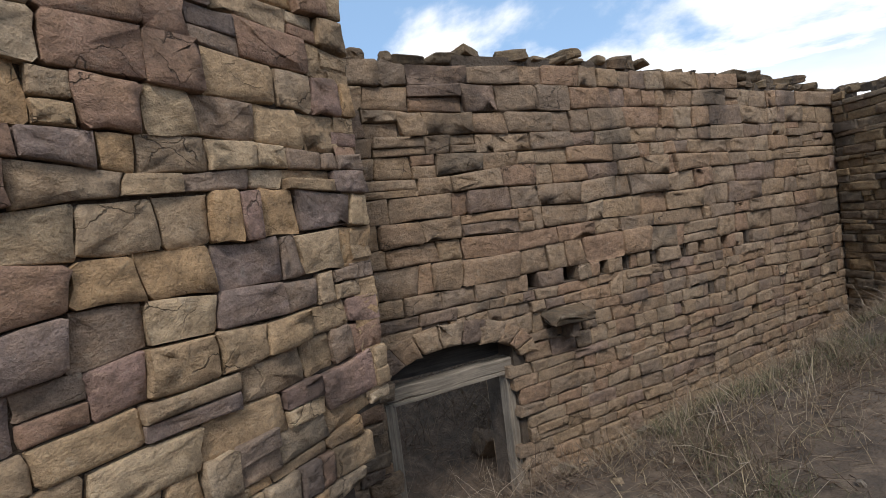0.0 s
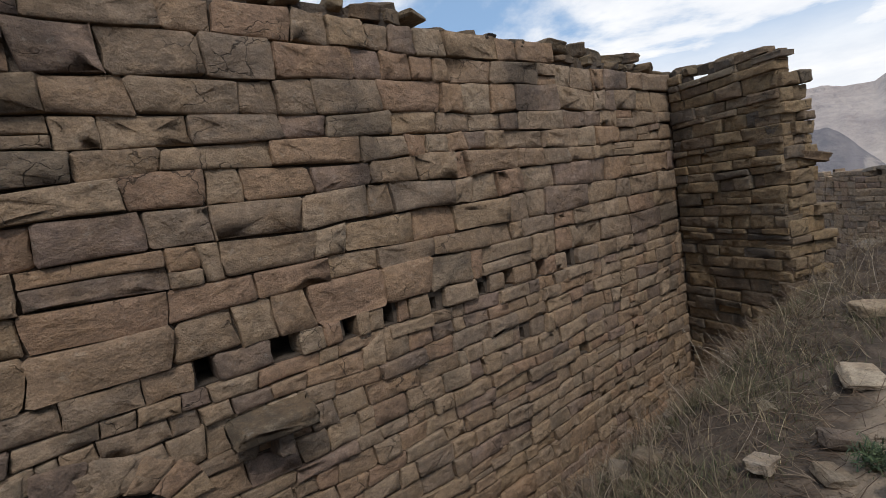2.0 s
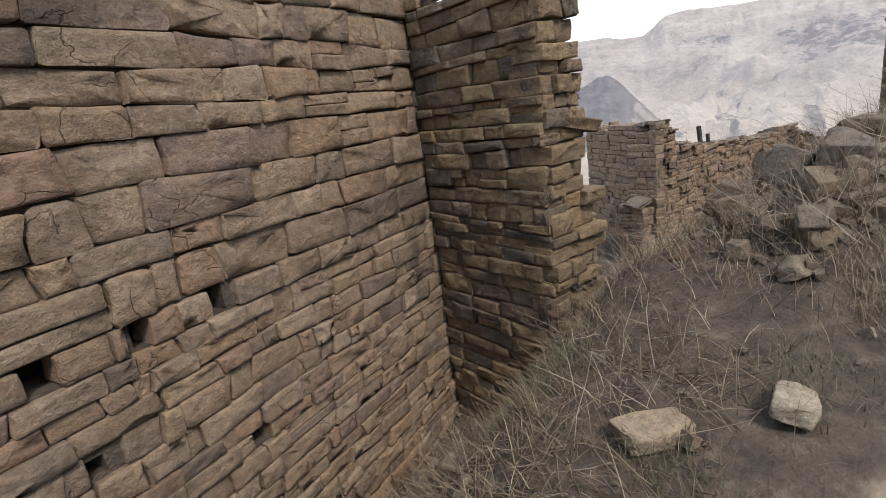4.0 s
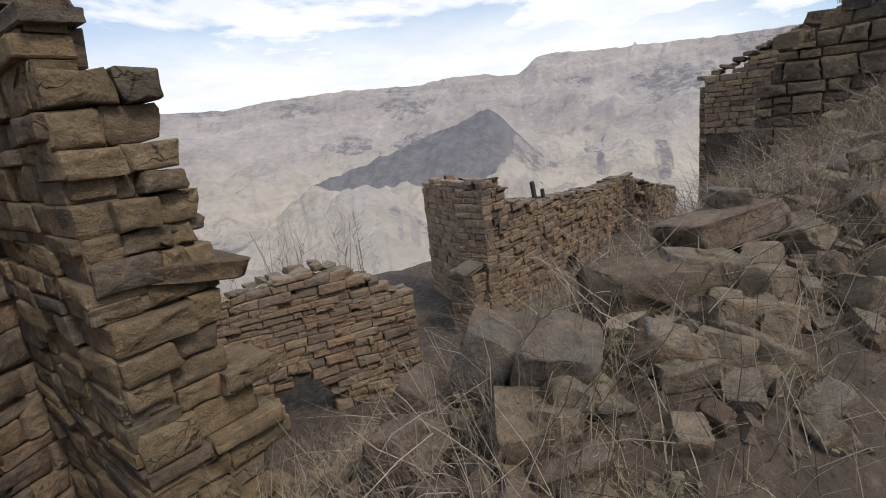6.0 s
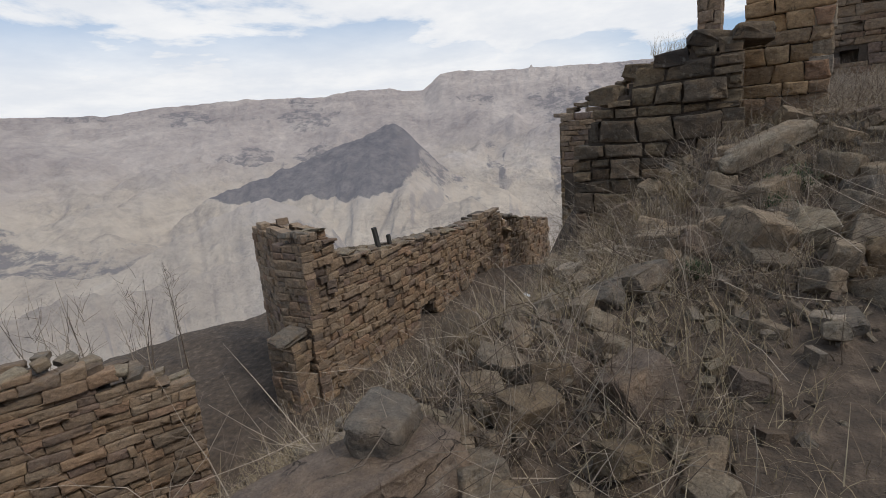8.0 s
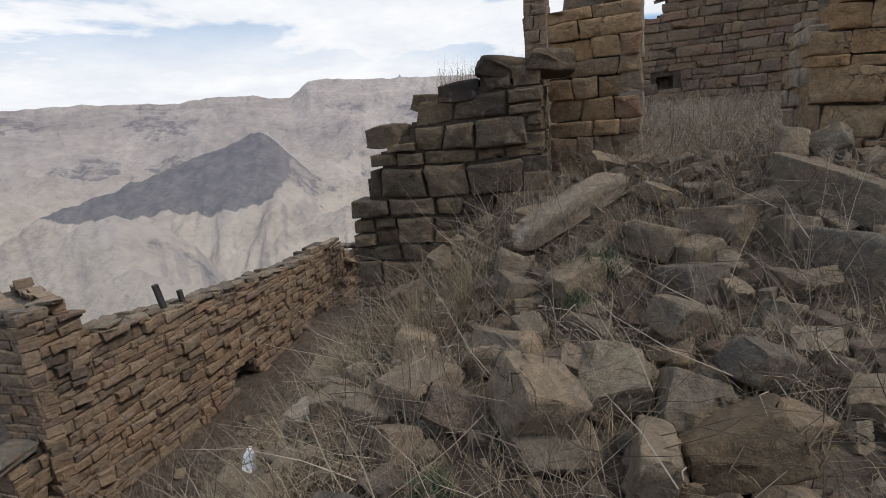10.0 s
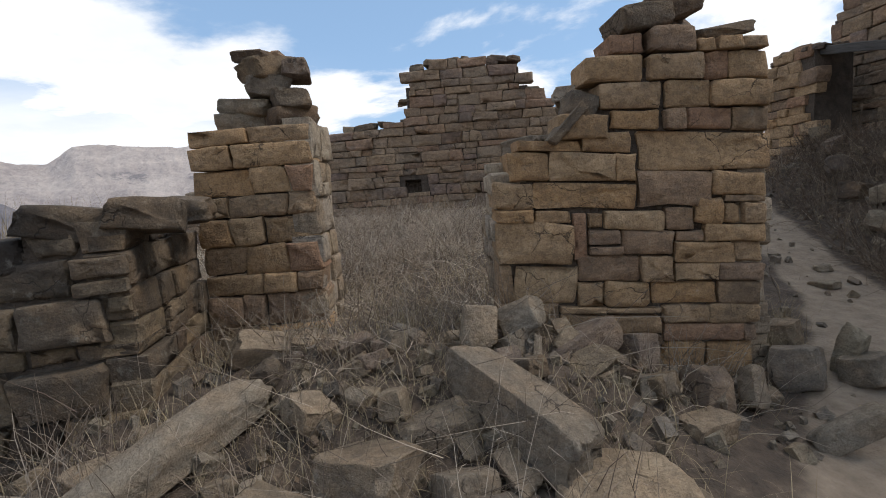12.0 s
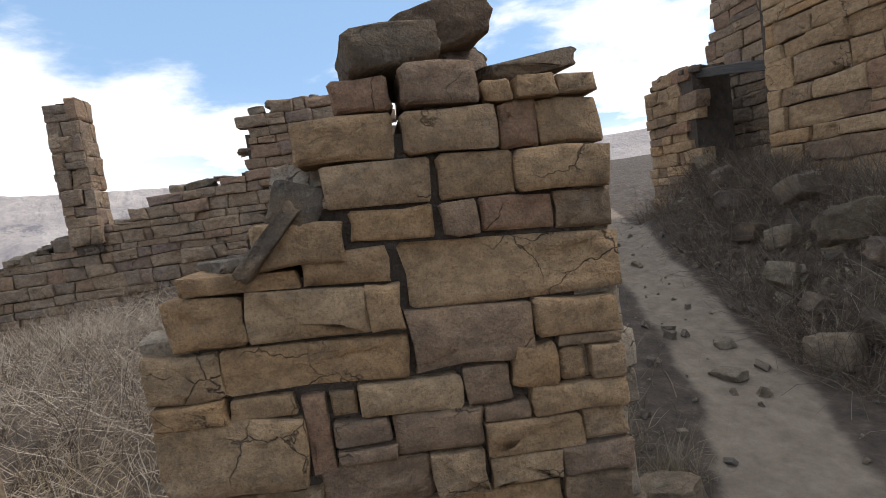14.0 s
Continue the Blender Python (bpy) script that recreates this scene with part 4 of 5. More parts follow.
BROWN_ROCKS = [rock_mesh("rock", 300 + i, brown_rock, 1.0, 0.46 + 0.08 * (i % 4)) for i in range(8)]
PALE_ROCKS = [rock_mesh("rock", 400 + i, pale_stone, 1.0, 0.42 + 0.09 * (i % 4)) for i in range(5)]
rock_rng = random.Random(77)


def rock(x, y, size, turn=(0, 0, 0), sink=0.3, kind=ROCKS, z=None, name="rock", label="grey-brown broken building stone lying in the rubble", group="rubble stones"):
    ob = new(name, rock_rng.choice(kind))
    ob.rotation_euler = [radians(a) for a in turn]
    size = tuple(0.92 * v for v in size) if z is None else size
    ob.scale = size
    m = Euler(ob.rotation_euler).to_matrix()
    reach = 0.5 * sum(abs(m[2][i]) * size[i] for i in range(3)) * 0.9
    ob.location = (x, y, ground_z(x, y) + reach * (1 - 2 * sink) if z is None else z)
    return tagged(ob, label, "stone", group)


def place_named_rocks():
    big = "large weathered building block lying on the rubble heap"
    # heap beside the way
    rock(6.33, 4.26, (0.31, 0.28, 0.33), (12, -8, 30), 0, ROCKS, 1.09, label=big)
    rock(6.30, 4.50, (0.26, 0.24, 0.26), (20, 12, 10), 0, ROCKS, 1.03, label=big)
    rock(6.14, 4.24, (0.28, 0.24, 0.26), (6, -14, 50), 0, ROCKS, 0.96, label=big)
    rock(6.68, 3.98, (0.48, 0.22, 0.22), (10, 26, -52), 0, DARK_ROCKS, 0.98, label=big)
    rock(6.50, 4.62, (0.42, 0.36, 0.24), (8, 10, 35), 0, ROCKS, 0.98, label=big)
    rock(6.98, 4.26, (0.54, 0.30, 0.25), (4, 6, -32), 0, DARK_ROCKS, 1.11, label=big)
    rock(7.06, 3.93, (0.40, 0.24, 0.20), (-10, 16, -40), 0, BROWN_ROCKS, 1.03, label=big)
    rock(7.24, 4.16, (0.44, 0.22, 0.17), (0, 10, -40), 0, BROWN_ROCKS, 1.15, label=big)
    rock(7.62, 4.22, (0.62, 0.34, 0.15), (-8, -4, -20), 0, BROWN_ROCKS, 1.25, label="long tilted slab on top of the rubble heap")
    rock(7.80, 4.24, (0.30, 0.22, 0.13), (6, 6, 20), 0, ROCKS, 1.35, label=big)
    rock(6.80, 3.93, (0.23, 0.20, 0.19), (8, 20, 10), 0, BROWN_ROCKS, 1.0)
    rock(7.86, 4.0, (0.24, 0.2, 0.2), (8, 20, 60), 0.25, BROWN_ROCKS)
    rock(7.48, 3.66, (0.20, 0.18, 0.20), (25, 12, 50), 0.25, ROCKS)
    rock(7.66, 3.56, (0.26, 0.24, 0.16), (30, -20, 15), 0.2, ROCKS)
    rock(7.22, 3.92, (0.20, 0.18, 0.22), (14, 5, 70), 0.3, BROWN_ROCKS)
    rock(7.02, 4.00, (0.22, 0.20, 0.18), (0, 15, 20), 0.3, ROCKS)
    rock(6.15, 4.72, (0.28, 0.32, 0.28), (30, 10, 15), 0.3, ROCKS)
    rock(6.30, 4.20, (0.30, 0.24, 0.20), (10, 22, 60), 0.35, ROCKS)
    rock(6.62, 4.05, (0.26, 0.22, 0.20), (5, 12, 35), 0.35, ROCKS)
    rock(7.95, 3.55, (0.24, 0.22, 0.17), (20, 8, 45), 0.25, ROCKS)
    # beside the grass
    rock(3.70, 3.50, (0.26, 0.22, 0.05), (6, -12, 55), 0.1, PALE_ROCKS, name="slab", label="flat pale stone slab lying on the grass", group="flat slabs")
    rock(4.40, 3.98, (0.32, 0.17, 0.10), (4, 2, -20), 0.15, PALE_ROCKS, label="long pale stone lying in dry grass")
    rock(4.75, 3.72, (0.26, 0.15, 0.08), (4, 10, 20), 0.2, PALE_ROCKS)
    rock(2.92, 3.28, (0.16, 0.11, 0.06), (0, 10, 30), 0.1, PALE_ROCKS)
    rock(3.05, 3.10, (0.18, 0.13, 0.05), (8, 0, 70), 0.1, PALE_ROCKS)
    rock(3.25, 3.22, (0.22, 0.10, 0.07), (0, 8, -30), 0.2, BROWN_ROCKS)
    rock(3.12, 2.90, (0.13, 0.10, 0.05), (5, 5, 10), 0.2, PALE_ROCKS)
    rock(1.83, 4.45, (0.42, 0.34, 0.38), (10, 15, 20), 0.3, DARK_ROCKS, label="rounded dark boulder at the foot of the wall")
    rock(3.30, 4.92, (0.36, 0.26, 0.28), (15, 10, 40), 0.3, DARK_ROCKS, label="dark boulder at the foot of the wall")
    rock(0.2, 5.3, (0.4, 0.3, 0.3), (10, 20, 30), 0.3, DARK_ROCKS, label="dark stone lying inside the doorway")
    # slope below the house
    rock(9.88, 3.52, (0.30, 0.26, 0.24), (22, -12, 30), 0.15, BROWN_ROCKS, label=big)
    rock(10.60, 3.06, (0.34, 0.20, 0.17), (10, 22, -40), 0.15, BROWN_ROCKS, label=big)
    rock(10.02, 3.10, (0.22, 0.17, 0.22), (20, 30, 15), 0.2, BROWN_ROCKS)
    rock(10.30, 2.82, (0.36, 0.17, 0.16), (8, 25, -50), 0.2, ROCKS, label="long tilted stone in the rubble")
    rock(11.14, 2.33, (0.42, 0.36, 0.36), (12, 4, 40), 0, ROCKS, 1.58, label=big)
    rock(11.42, 2.86, (0.34, 0.30, 0.26), (18, 10, 60), 0, BROWN_ROCKS, 1.70, label=big)
    rock(11.62, 2.62, (0.42, 0.30, 0.22), (-6, 8, 100), 0, ROCKS, 1.76, label=big)
    rock(11.30, 2.55, (0.18, 0.22, 0.28), (10, 20, 30), 0, BROWN_ROCKS, 1.64)
    rock(11.24, 3.18, (0.32, 0.26, 0.22), (14, -10, 70), 0.2, ROCKS)
    rock(11.02, 3.88, (0.24, 0.2, 0.18), (20, 10, 20), 0.2, PALE_ROCKS)
    rock(10.88, 3.52, (0.30, 0.26, 0.18), (6, 14, 130), 0.2, BROWN_ROCKS)
    rock(11.28, 2.05, (0.30, 0.46, 0.18), (-6, -6, -8), 0, PALE_ROCKS, 1.69, label="pale flat-topped block lying on the rubble")
    rock(10.42, 4.18, (0.26, 0.22, 0.20), (10, 14, 10), 0.25, PALE_ROCKS)
    rock(10.26, 3.72, (0.26, 0.20, 0.20), (30, 5, 60), 0.2, BROWN_ROCKS)
    rock(10.20, 3.34, (0.22, 0.18, 0.18), (12, 28, 25), 0.2, ROCKS)
    rock(11.42, 3.62, (1.02, 0.24, 0.18), (6, -13.5, -33.5), 0, ROCKS, 1.83, label="long fallen lintel stone lying down the slope")
    rock(11.58, 2.34, (0.76, 0.24, 0.22), (10, -13, 35), 0, BROWN_ROCKS, 1.86, label="long fallen door stone leaning in the rubble")
    rock(10.95, 3.02, (0.30, 0.28, 0.22), (6, 12, 40), 0.3, ROCKS)
    # foot of the jamb wall
    rock(12.02, 1.96, (0.38, 0.20, 0.19), (8, 22, 105), 0, BROWN_ROCKS, 1.92, label="squared block leaning against its neighbours")
    rock(12.02, 2.44, (0.20, 0.20, 0.26), (12, 10, 20), 0.1, PALE_ROCKS)
    rock(12.10, 2.22, (0.24, 0.22, 0.20), (18, 30, 60), 0.15, ROCKS)
    rock(12.12, 1.70, (0.22, 0.20, 0.20), (12, 12, 35), 0.2, BROWN_ROCKS)
    rock(11.92, 1.46, (0.26, 0.22, 0.24), (14, 20, 20), 0.25, ROCKS)
    rock(12.00, 1.20, (0.14, 0.15, 0.26), (28, 18, 40), 0.15, PALE_ROCKS)
    rock(11.66, 1.02, (0.36, 0.14, 0.14), (8, 34, 75), 0.15, ROCKS, label="long stone standing on end beside the path")
    rock(12.33, 0.50, (0.15, 0.14, 0.42), (6, -8, 30), 0.25, ROCKS, label="narrow upright stone standing beside the path")
    rock(12.72, 0.62, (0.28, 0.22, 0.24), (10, 14, 40), 0.3, BROWN_ROCKS)
    rock(13.95, -0.55, (0.16, 0.11, 0.07), (4, 6, 70), 0.25, BROWN_ROCKS)
    rock(13.48, -0.92, (0.30, 0.22, 0.24), (10, 8, 20), 0.25, BROWN_ROCKS, label="brown block at the edge of the path")
    rock(12.25, 0.82, (0.26, 0.24, 0.28), (12, 8, 50), 0.2, ROCKS)
    rock(12.20, 0.50, (0.22, 0.20, 0.22), (5, 20, 15), 0.25, BROWN_ROCKS)
    rock(14.6, -1.65, (0.30, 0.26, 0.22), (5, 10, 15), 0.2, BROWN_ROCKS)
    rock(14.1, -1.75, (0.52, 0.40, 0.34), (12, 8, 60), 0.25, DARK_ROCKS, label="big fallen block on the bank under the ruin")
    for x, y, k in ((14.3, -1.35, 0.26), (13.9, -1.25, 0.18), (15.0, -1.65, 0.24), (13.4, -1.15, 0.20), (15.5, -1.9, 0.28), (13.1, -1.4, 0.26), (14.8, -2.0, 0.30), (15.9, -2.1, 0.24), (13.7, -1.6, 0.24), (16.4, -2.3, 0.26), (12.9, -1.1, 0.16)):
        rock(x, y, (k * 1.3, k, k * 0.8), (12, 60 * x % 30, 97 * x), 0.2, (DARK_ROCKS, BROWN_ROCKS)[int(x * 10) % 2], label="fallen brown stone on the bank under the ruin")
    rock(13.6, -0.30, (0.24, 0.18, 0.07), (2, 4, 15), 0.3, BROWN_ROCKS)


place_named_rocks()

FOOTPRINTS = [(A_AT, A_DIR, -3.4, 6.2, 0.6), ((-0.681, 2.392), 57.4, -2.6, 0.6, 0.7), ((5.2, 6.68), -82.0, 0, 1.3, 0.7), ((11.63, 4.73), -81.0, -0.5, 1.0, 0.9),
              ((12.6, 3.3), -88.0, -0.7, 0.1, 0.6), ((12.33, 2.3), -90.0, -0.05, 1.42, 0.65), ((17.5, 3.0), -90.0, -6, 3.4, 0.6), ((17.75, -2.42), 183.0, -0.1, 6.5, 0.7),
              ((8.59, 8.95), -17.0, -5, 0.8, 0.6), ((14.2, 9.33), 7.0, -3.1, 8, 0.6), ((10.58, 8.98), 7.0, 0, 0.65, 0.5)]


def in_wall(x, y, pad=0.06):
    for at, ang, s0, s1, thick in FOOTPRINTS:
        side, out = face_frame(ang)
        s, o = (x - at[0]) * side[0] + (y - at[1]) * side[1], (x - at[0]) * out[0] + (y - at[1]) * out[1]
        if s0 - pad < s < s1 + pad and -thick - pad < o < pad:
            return True
    return False


TREAD = [(0, 0), (1.14, 1.27), (2.23, 2.48), (3.4, 3.1), (4.64, 3.47), (6.06, 3.32), (8.02, 3.24), (9.07, 2.83), (10.0, 2.25), (10.9, 1.63), (11.5, 1.2)]


def off_tread(x, y):
    return min(math.hypot(x - a - k * (c - a), y - b - k * (d - b)) for (a, b), (c, d) in zip(TREAD, TREAD[1:])
               for k in [min(1.0, max(0.0, ((x - a) * (c - a) + (y - b) * (d - b)) / ((c - a) ** 2 + (d - b) ** 2)))])


def heap(x, y):
    """How thick the rubble lies, 0 to 1."""
    v = math.exp(-((y - 4.2) / 0.7) ** 2) * ramp01(5.3, 6.0, x) * (1 - ramp01(8.6, 9.8, x)) * 1.1
    v = max(v, 0.85 * ramp01(8.6, 9.6, x) * (1 - ramp01(11.9, 12.4, x)) * ramp01(1.2, 2.6, y - max(0, 11.2 - x) * 0.35) * (1 - ramp01(4.4, 5.6, y)))
    v = max(v, 0.8 * ramp01(11.4, 11.8, x) * (1 - ramp01(12.2, 12.4, x)) * ramp01(0.3, 0.7, y) * (1 - ramp01(3.6, 4.4, y)))
    v = max(v, 0.35 * ramp01(5.4, 6.2, x) * ramp01(4.4, 5.0, y) * (1 - ramp01(8.6, 9.2, y)) * (1 - ramp01(11, 14, x)))
    v = max(v, 0.55 * ramp01(12.6, 13.6, x) * ramp01(-0.9, -1.5, y) * (1 - ramp01(-2.6, -2.9, y)))
    v = max(v, 0.9 * (1 - ramp01(0.7, 1.7, off_wall_a(x, y))) * (1 - ramp01(5.2, 5.6, x)) if off_wall_a(x, y) > 0 else 0)
    return v * (0.1 + 0.9 * ramp01(0.25, 0.6, off_way(x, y)))


def scatter_rocks():
    rng = random.Random(900)
    count, more_vs, more_fs = 0, [], []
    while count < 480:
        x, y = (rng.uniform(5.6, 12.2), rng.uniform(1.4, 5.4)) if count % 5 < 3 else (rng.uniform(0.8, 5.2), rng.uniform(3.4, 6.6)) if count % 10 == 4 else (rng.uniform(0.5, 17), rng.uniform(-2.6, 8.8))
        if rng.random() > heap(x, y) or in_wall(x, y, 0.12) or off_tread(x, y) < 0.3:
            continue
        s = rng.uniform(0.08, 0.18) * (1.45 if rng.random() < 0.22 and 5.6 < x < 12.2 else 1.0)
        kind = rng.choice([ROCKS, ROCKS, BROWN_ROCKS, DARK_ROCKS, ROCKS, PALE_ROCKS])
        size = (s * rng.uniform(0.9, 1.6), s * rng.uniform(0.7, 1.1), s * rng.uniform(0.55, 0.95))
        turn = (rng.uniform(-28, 28), rng.uniform(-28, 28), rng.uniform(0, 360))
        if count < 200:
            rock(x, y, size, turn, rng.uniform(0.15, 0.42), kind)
        else:
            m = Euler([radians(a) for a in turn]).to_matrix() @ Matrix.Diagonal(size)
            k, z = len(more_vs), ground_z(x, y) + 0.2 * size[2]
            src = rng.choice(ROCKS + BROWN_ROCKS)
            more_vs += [tuple(m @ v.co + Vector((x, y, z))) for v in src.vertices]
            more_fs += [tuple(i + k for i in p.vertices) for p in src.polygons]
        count += 1
    tagged(new("small_rubble", mesh_of("small_rubble", more_vs, more_fs, brown_rock, True)), "small broken stones strewn through the rubble", "rubble", kind="stuff")
    # gravel and chips, too many to count
    vs, fs = [], []
    cube = [(-1, -1, -1), (1, -1, -1), (1, 1, -1), (-1, 1, -1), (-1, -1, 1), (1, -1, 1), (1, 1, 1), (-1, 1, 1)]
    quads = [(3, 2, 1, 0), (4, 5, 6, 7), (0, 1, 5, 4), (1, 2, 6, 5), (2, 3, 7, 6), (3, 0, 4, 7)]
    made = 0
    while made < 6500:
        x, y = rng.uniform(-0.5, 17), rng.uniform(-2.6, 8.6)
        if rng.random() > heap(x, y) * 0.9 + (0.06 if x > 12 and off_way(x, y) < 0.7 else 0.02) or in_wall(x, y, 0.02):
            continue
        s = 0.010 + 0.035 * rng.random() ** 2.2
        m = Euler([rng.uniform(0, 6) for _ in range(3)]).to_matrix()
        z = ground_z(x, y) + s * 0.3
        k = len(vs)
        for c in cube:
            p = m @ Vector([a * s * rng.uniform(0.5, 1.05) * q for a, q in zip(c, (1.2, 0.9, 0.65))])
            vs.append((x + p.x, y + p.y, z + p.z))
        fs += [tuple(i + k for i in q) for q in quads]
        made += 1
    tagged(new("gravel", mesh_of("gravel", vs, fs, rubble_stone)), "stone chips and gravel strewn over the ground", "gravel", kind="stuff")


scatter_rocks()


# ---- loose stones on the wall tops ----
def capstones(at, ang, prof, s0, s1, thick, kind, seed, sizes=(0.14, 0.34), density=1.0, high=(0.04, 0.09), label="loose flat capstone on the broken wall top"):
    rng = random.Random(seed)
    side, out = face_frame(ang)
    s = s0
    while s < s1:
        l = rng.uniform(*sizes)
        for o in ([-0.12, -thick + 0.15] if thick > 0.4 else [-thick / 2]):
            if rng.random() > density:
                continue
            h = rng.uniform(*high)
            x, y = at[0] + side[0] * (s + l / 2) + out[0] * o, at[1] + side[1] * (s + l / 2) + out[1] * o
            rock(x, y, (l * 1.05, rng.uniform(0.18, 0.30), h * 1.3), (rng.uniform(-9, 9), rng.uniform(-13, 13), ang + rng.uniform(-25, 25)), 0, kind, piecewise(s + l / 2, prof) + h * 0.35 + rng.uniform(-0.01, 0.02), "capstone", label, "loose capstones")
        s += l * rng.uniform(0.8, 1.15)


capstones(A_AT, A_DIR, A_TOP, -0.6, 5.9, 0.55, DARK_ROCKS, 1, (0.12, 0.30), 0.9)
capstones(A_AT, A_DIR, [(p[0], p[1] + 0.08) for p in A_TOP], 0.9, 5.8, 0.3, DARK_ROCKS, 2, (0.18, 0.38), 0.7, (0.05, 0.11))
capstones((5.2, 6.68), -82.0, [(0, 2.42), (1.3, 2.32)], 0.0, 0.85, 0.3, DARK_ROCKS, 3, (0.14, 0.26), 1.0, (0.06, 0.10))
capstones((8.59, 8.95), -17.0, [(-5, 0.0), (-1.9, 0.04), (-0.45, 0.24), (0.05, 0.0), (0.8, -0.5)], -2.6, 0.7, 0.5, ROCKS, 4, (0.12, 0.28))
capstones((14.2, 9.33), 7.0, [(-3.0, 0.7), (-2.9, 0.84), (-2.5, 0.82), (-2.3, 0.40), (-1.1, 0.20), (2.1, -0.05), (3.8, -0.07), (6.1, -0.66), (8, -1)], -3.0, 7.0, 0.5, ROCKS, 5, (0.12, 0.3))
capstones((17.5, 3.0), -90.0, [(-5.1, 2.08), (-3.0, 2.95), (-2.2, 3.18), (-1.1, 3.38), (-1.0, 3.60), (-0.1, 3.64), (0.1, 4.36), (0.8, 4.50), (1.7, 4.42), (1.8, 4.0), (2.6, 3.4)], -5.0, 2.4, 0.5, BROWN_ROCKS, 6, (0.14, 0.32))
capstones((11.63, 4.73), -81.0, [(-0.4, 1.92), (-0.2, 2.2), (0.0, 2.42), (0.35, 2.50), (0.58, 2.62), (0.95, 2.62)], -0.3, 0.9, 0.7, DARK_ROCKS, 7, (0.22, 0.42), 0.9, (0.10, 0.15))
capstones((17.75, -2.42), 183.0, [(0, 4.0), (0.5, 4.18), (0.95, 4.12)], 0.1, 0.9, 0.5, BROWN_ROCKS, 8, (0.16, 0.3))


def stacked(x, y, z, size, turn, kind=DARK_ROCKS, label="loose weathered slab stacked on the pier"):
    return rock(x, y, size, turn, 0, kind, z, "slab", label, "stacked slabs")


# slabs on the door pier
stacked(12.82, 3.68, 3.10, (0.32, 0.34, 0.16), (3, 4, 10), BROWN_ROCKS)
stacked(12.80, 3.42, 3.12, (0.34, 0.30, 0.16), (-4, 6, 40), DARK_ROCKS)
stacked(12.80, 3.60, 3.21, (0.32, 0.30, 0.13), (4, -5, 70), BROWN_ROCKS)
stacked(12.78, 3.40, 3.24, (0.30, 0.26, 0.12), (0, 5, 25), DARK_ROCKS)
stacked(12.78, 3.50, 3.32, (0.28, 0.28, 0.15), (6, 0, 10), BROWN_ROCKS)
stacked(12.80, 3.52, 3.42, (0.28, 0.34, 0.14), (-4, 6, 60), DARK_ROCKS)
stacked(12.76, 3.33, 3.40, (0.20, 0.16, 0.11), (4, 8, 10), BROWN_ROCKS)
stacked(12.80, 3.58, 3.50, (0.26, 0.30, 0.09), (-7, -4, 80), DARK_ROCKS)
# boulders on the jamb wall
stacked(12.46, 1.51, 3.425, (0.30, 0.28, 0.13), (8, 4, 100), DARK_ROCKS, "dark weathered boulder on the wall end")
stacked(12.60, 1.36, 3.40, (0.34, 0.30, 0.12), (-6, 8, 50), BROWN_ROCKS, "dark weathered boulder on the wall end")
stacked(12.48, 1.34, 3.50, (0.22, 0.34, 0.15), (-14, 0, 8), DARK_ROCKS, "tilted boulder poking up above the wall end")
stacked(12.50, 1.09, 3.365, (0.26, 0.30, 0.07), (-7, -5, 8), DARK_ROCKS, "flat slab on the wall end")
stacked(12.66, 1.12, 3.30, (0.30, 0.36, 0.10), (3, -4, 40), BROWN_ROCKS, "loose brown stone on the wall end")
stacked(12.42, 1.85, 3.03, (0.22, 0.16, 0.15), (24, 4, 12), DARK_ROCKS, "dark slab sliding off the broken wall end")
stacked(12.36, 1.92, 2.95, (0.16, 0.28, 0.06), (-46, 0, 4), DARK_ROCKS, "dark slab leaning on the broken wall end")
stacked(12.58, 1.80, 3.12, (0.26, 0.14, 0.10), (12, 0, 80), PALE_ROCKS, "pale stone wedged on the broken wall end")
stacked(12.60, 2.02, 2.86, (0.36, 0.34, 0.10), (6, 4, 30), BROWN_ROCKS, "loose brown stone on the broken wall end")
# overhanging slabs on the stub
stacked(5.72, 5.62, 1.40, (0.44, 0.34, 0.09), (4, 10, 8), DARK_ROCKS, "dark slab jutting out of the ragged wall stub")
stacked(5.66, 5.68, 1.58, (0.38, 0.34, 0.09), (0, 5, 20), DARK_ROCKS, "dark slab jutting out of the ragged wall stub")
stacked(5.62, 5.70, 1.72, (0.36, 0.34, 0.08), (0, 6, 0), DARK_ROCKS, "dark slab jutting out of the ragged wall stub")
stacked(5.56, 5.72, 1.86, (0.34, 0.34, 0.08), (0, -5, 30), DARK_ROCKS, "dark slab jutting out of the ragged wall stub")
stacked(10.88, 9.14, -0.48, (0.56, 0.5, 0.12), (6, -5, 10), ROCKS, "flat slab capping the niche pier")
stacked(18.4, 9.75, -0.55, (0.55, 0.3, 0.12), (10, 20, 20), PALE_ROCKS, "pale slab on the far end of the wall")


# ---- timber ----
def beam_mesh(name, size, mat, seed=0, parent=None, label=""):
    """A squared, slightly bent and worn timber along x, its start at the origin."""
    bm = bmesh.new()
    bmesh.ops.create_cube(bm, size=1.0)
    bmesh.ops.scale(bm, vec=size, verts=bm.verts)
    bmesh.ops.translate(bm, vec=(size[0] / 2, 0, 0), verts=bm.verts)
    bmesh.ops.subdivide_edges(bm, edges=[e for e in bm.edges if abs(e.verts[0].co.x - e.verts[1].co.x) > size[0] * 0.5], cuts=9)
    bmesh.ops.bevel(bm, geom=list(bm.edges), offset=min(size[1], size[2]) * 0.08, segments=1, affect="EDGES")
    for v in bm.verts:
        v.co.y += 0.10 * size[1] * lumps(v.co.x * 3, seed, 0)
        v.co.z += 0.12 * size[2] * lumps(v.co.x * 2.5, seed, 4)
    return part(name, bm, mat, parent, label)


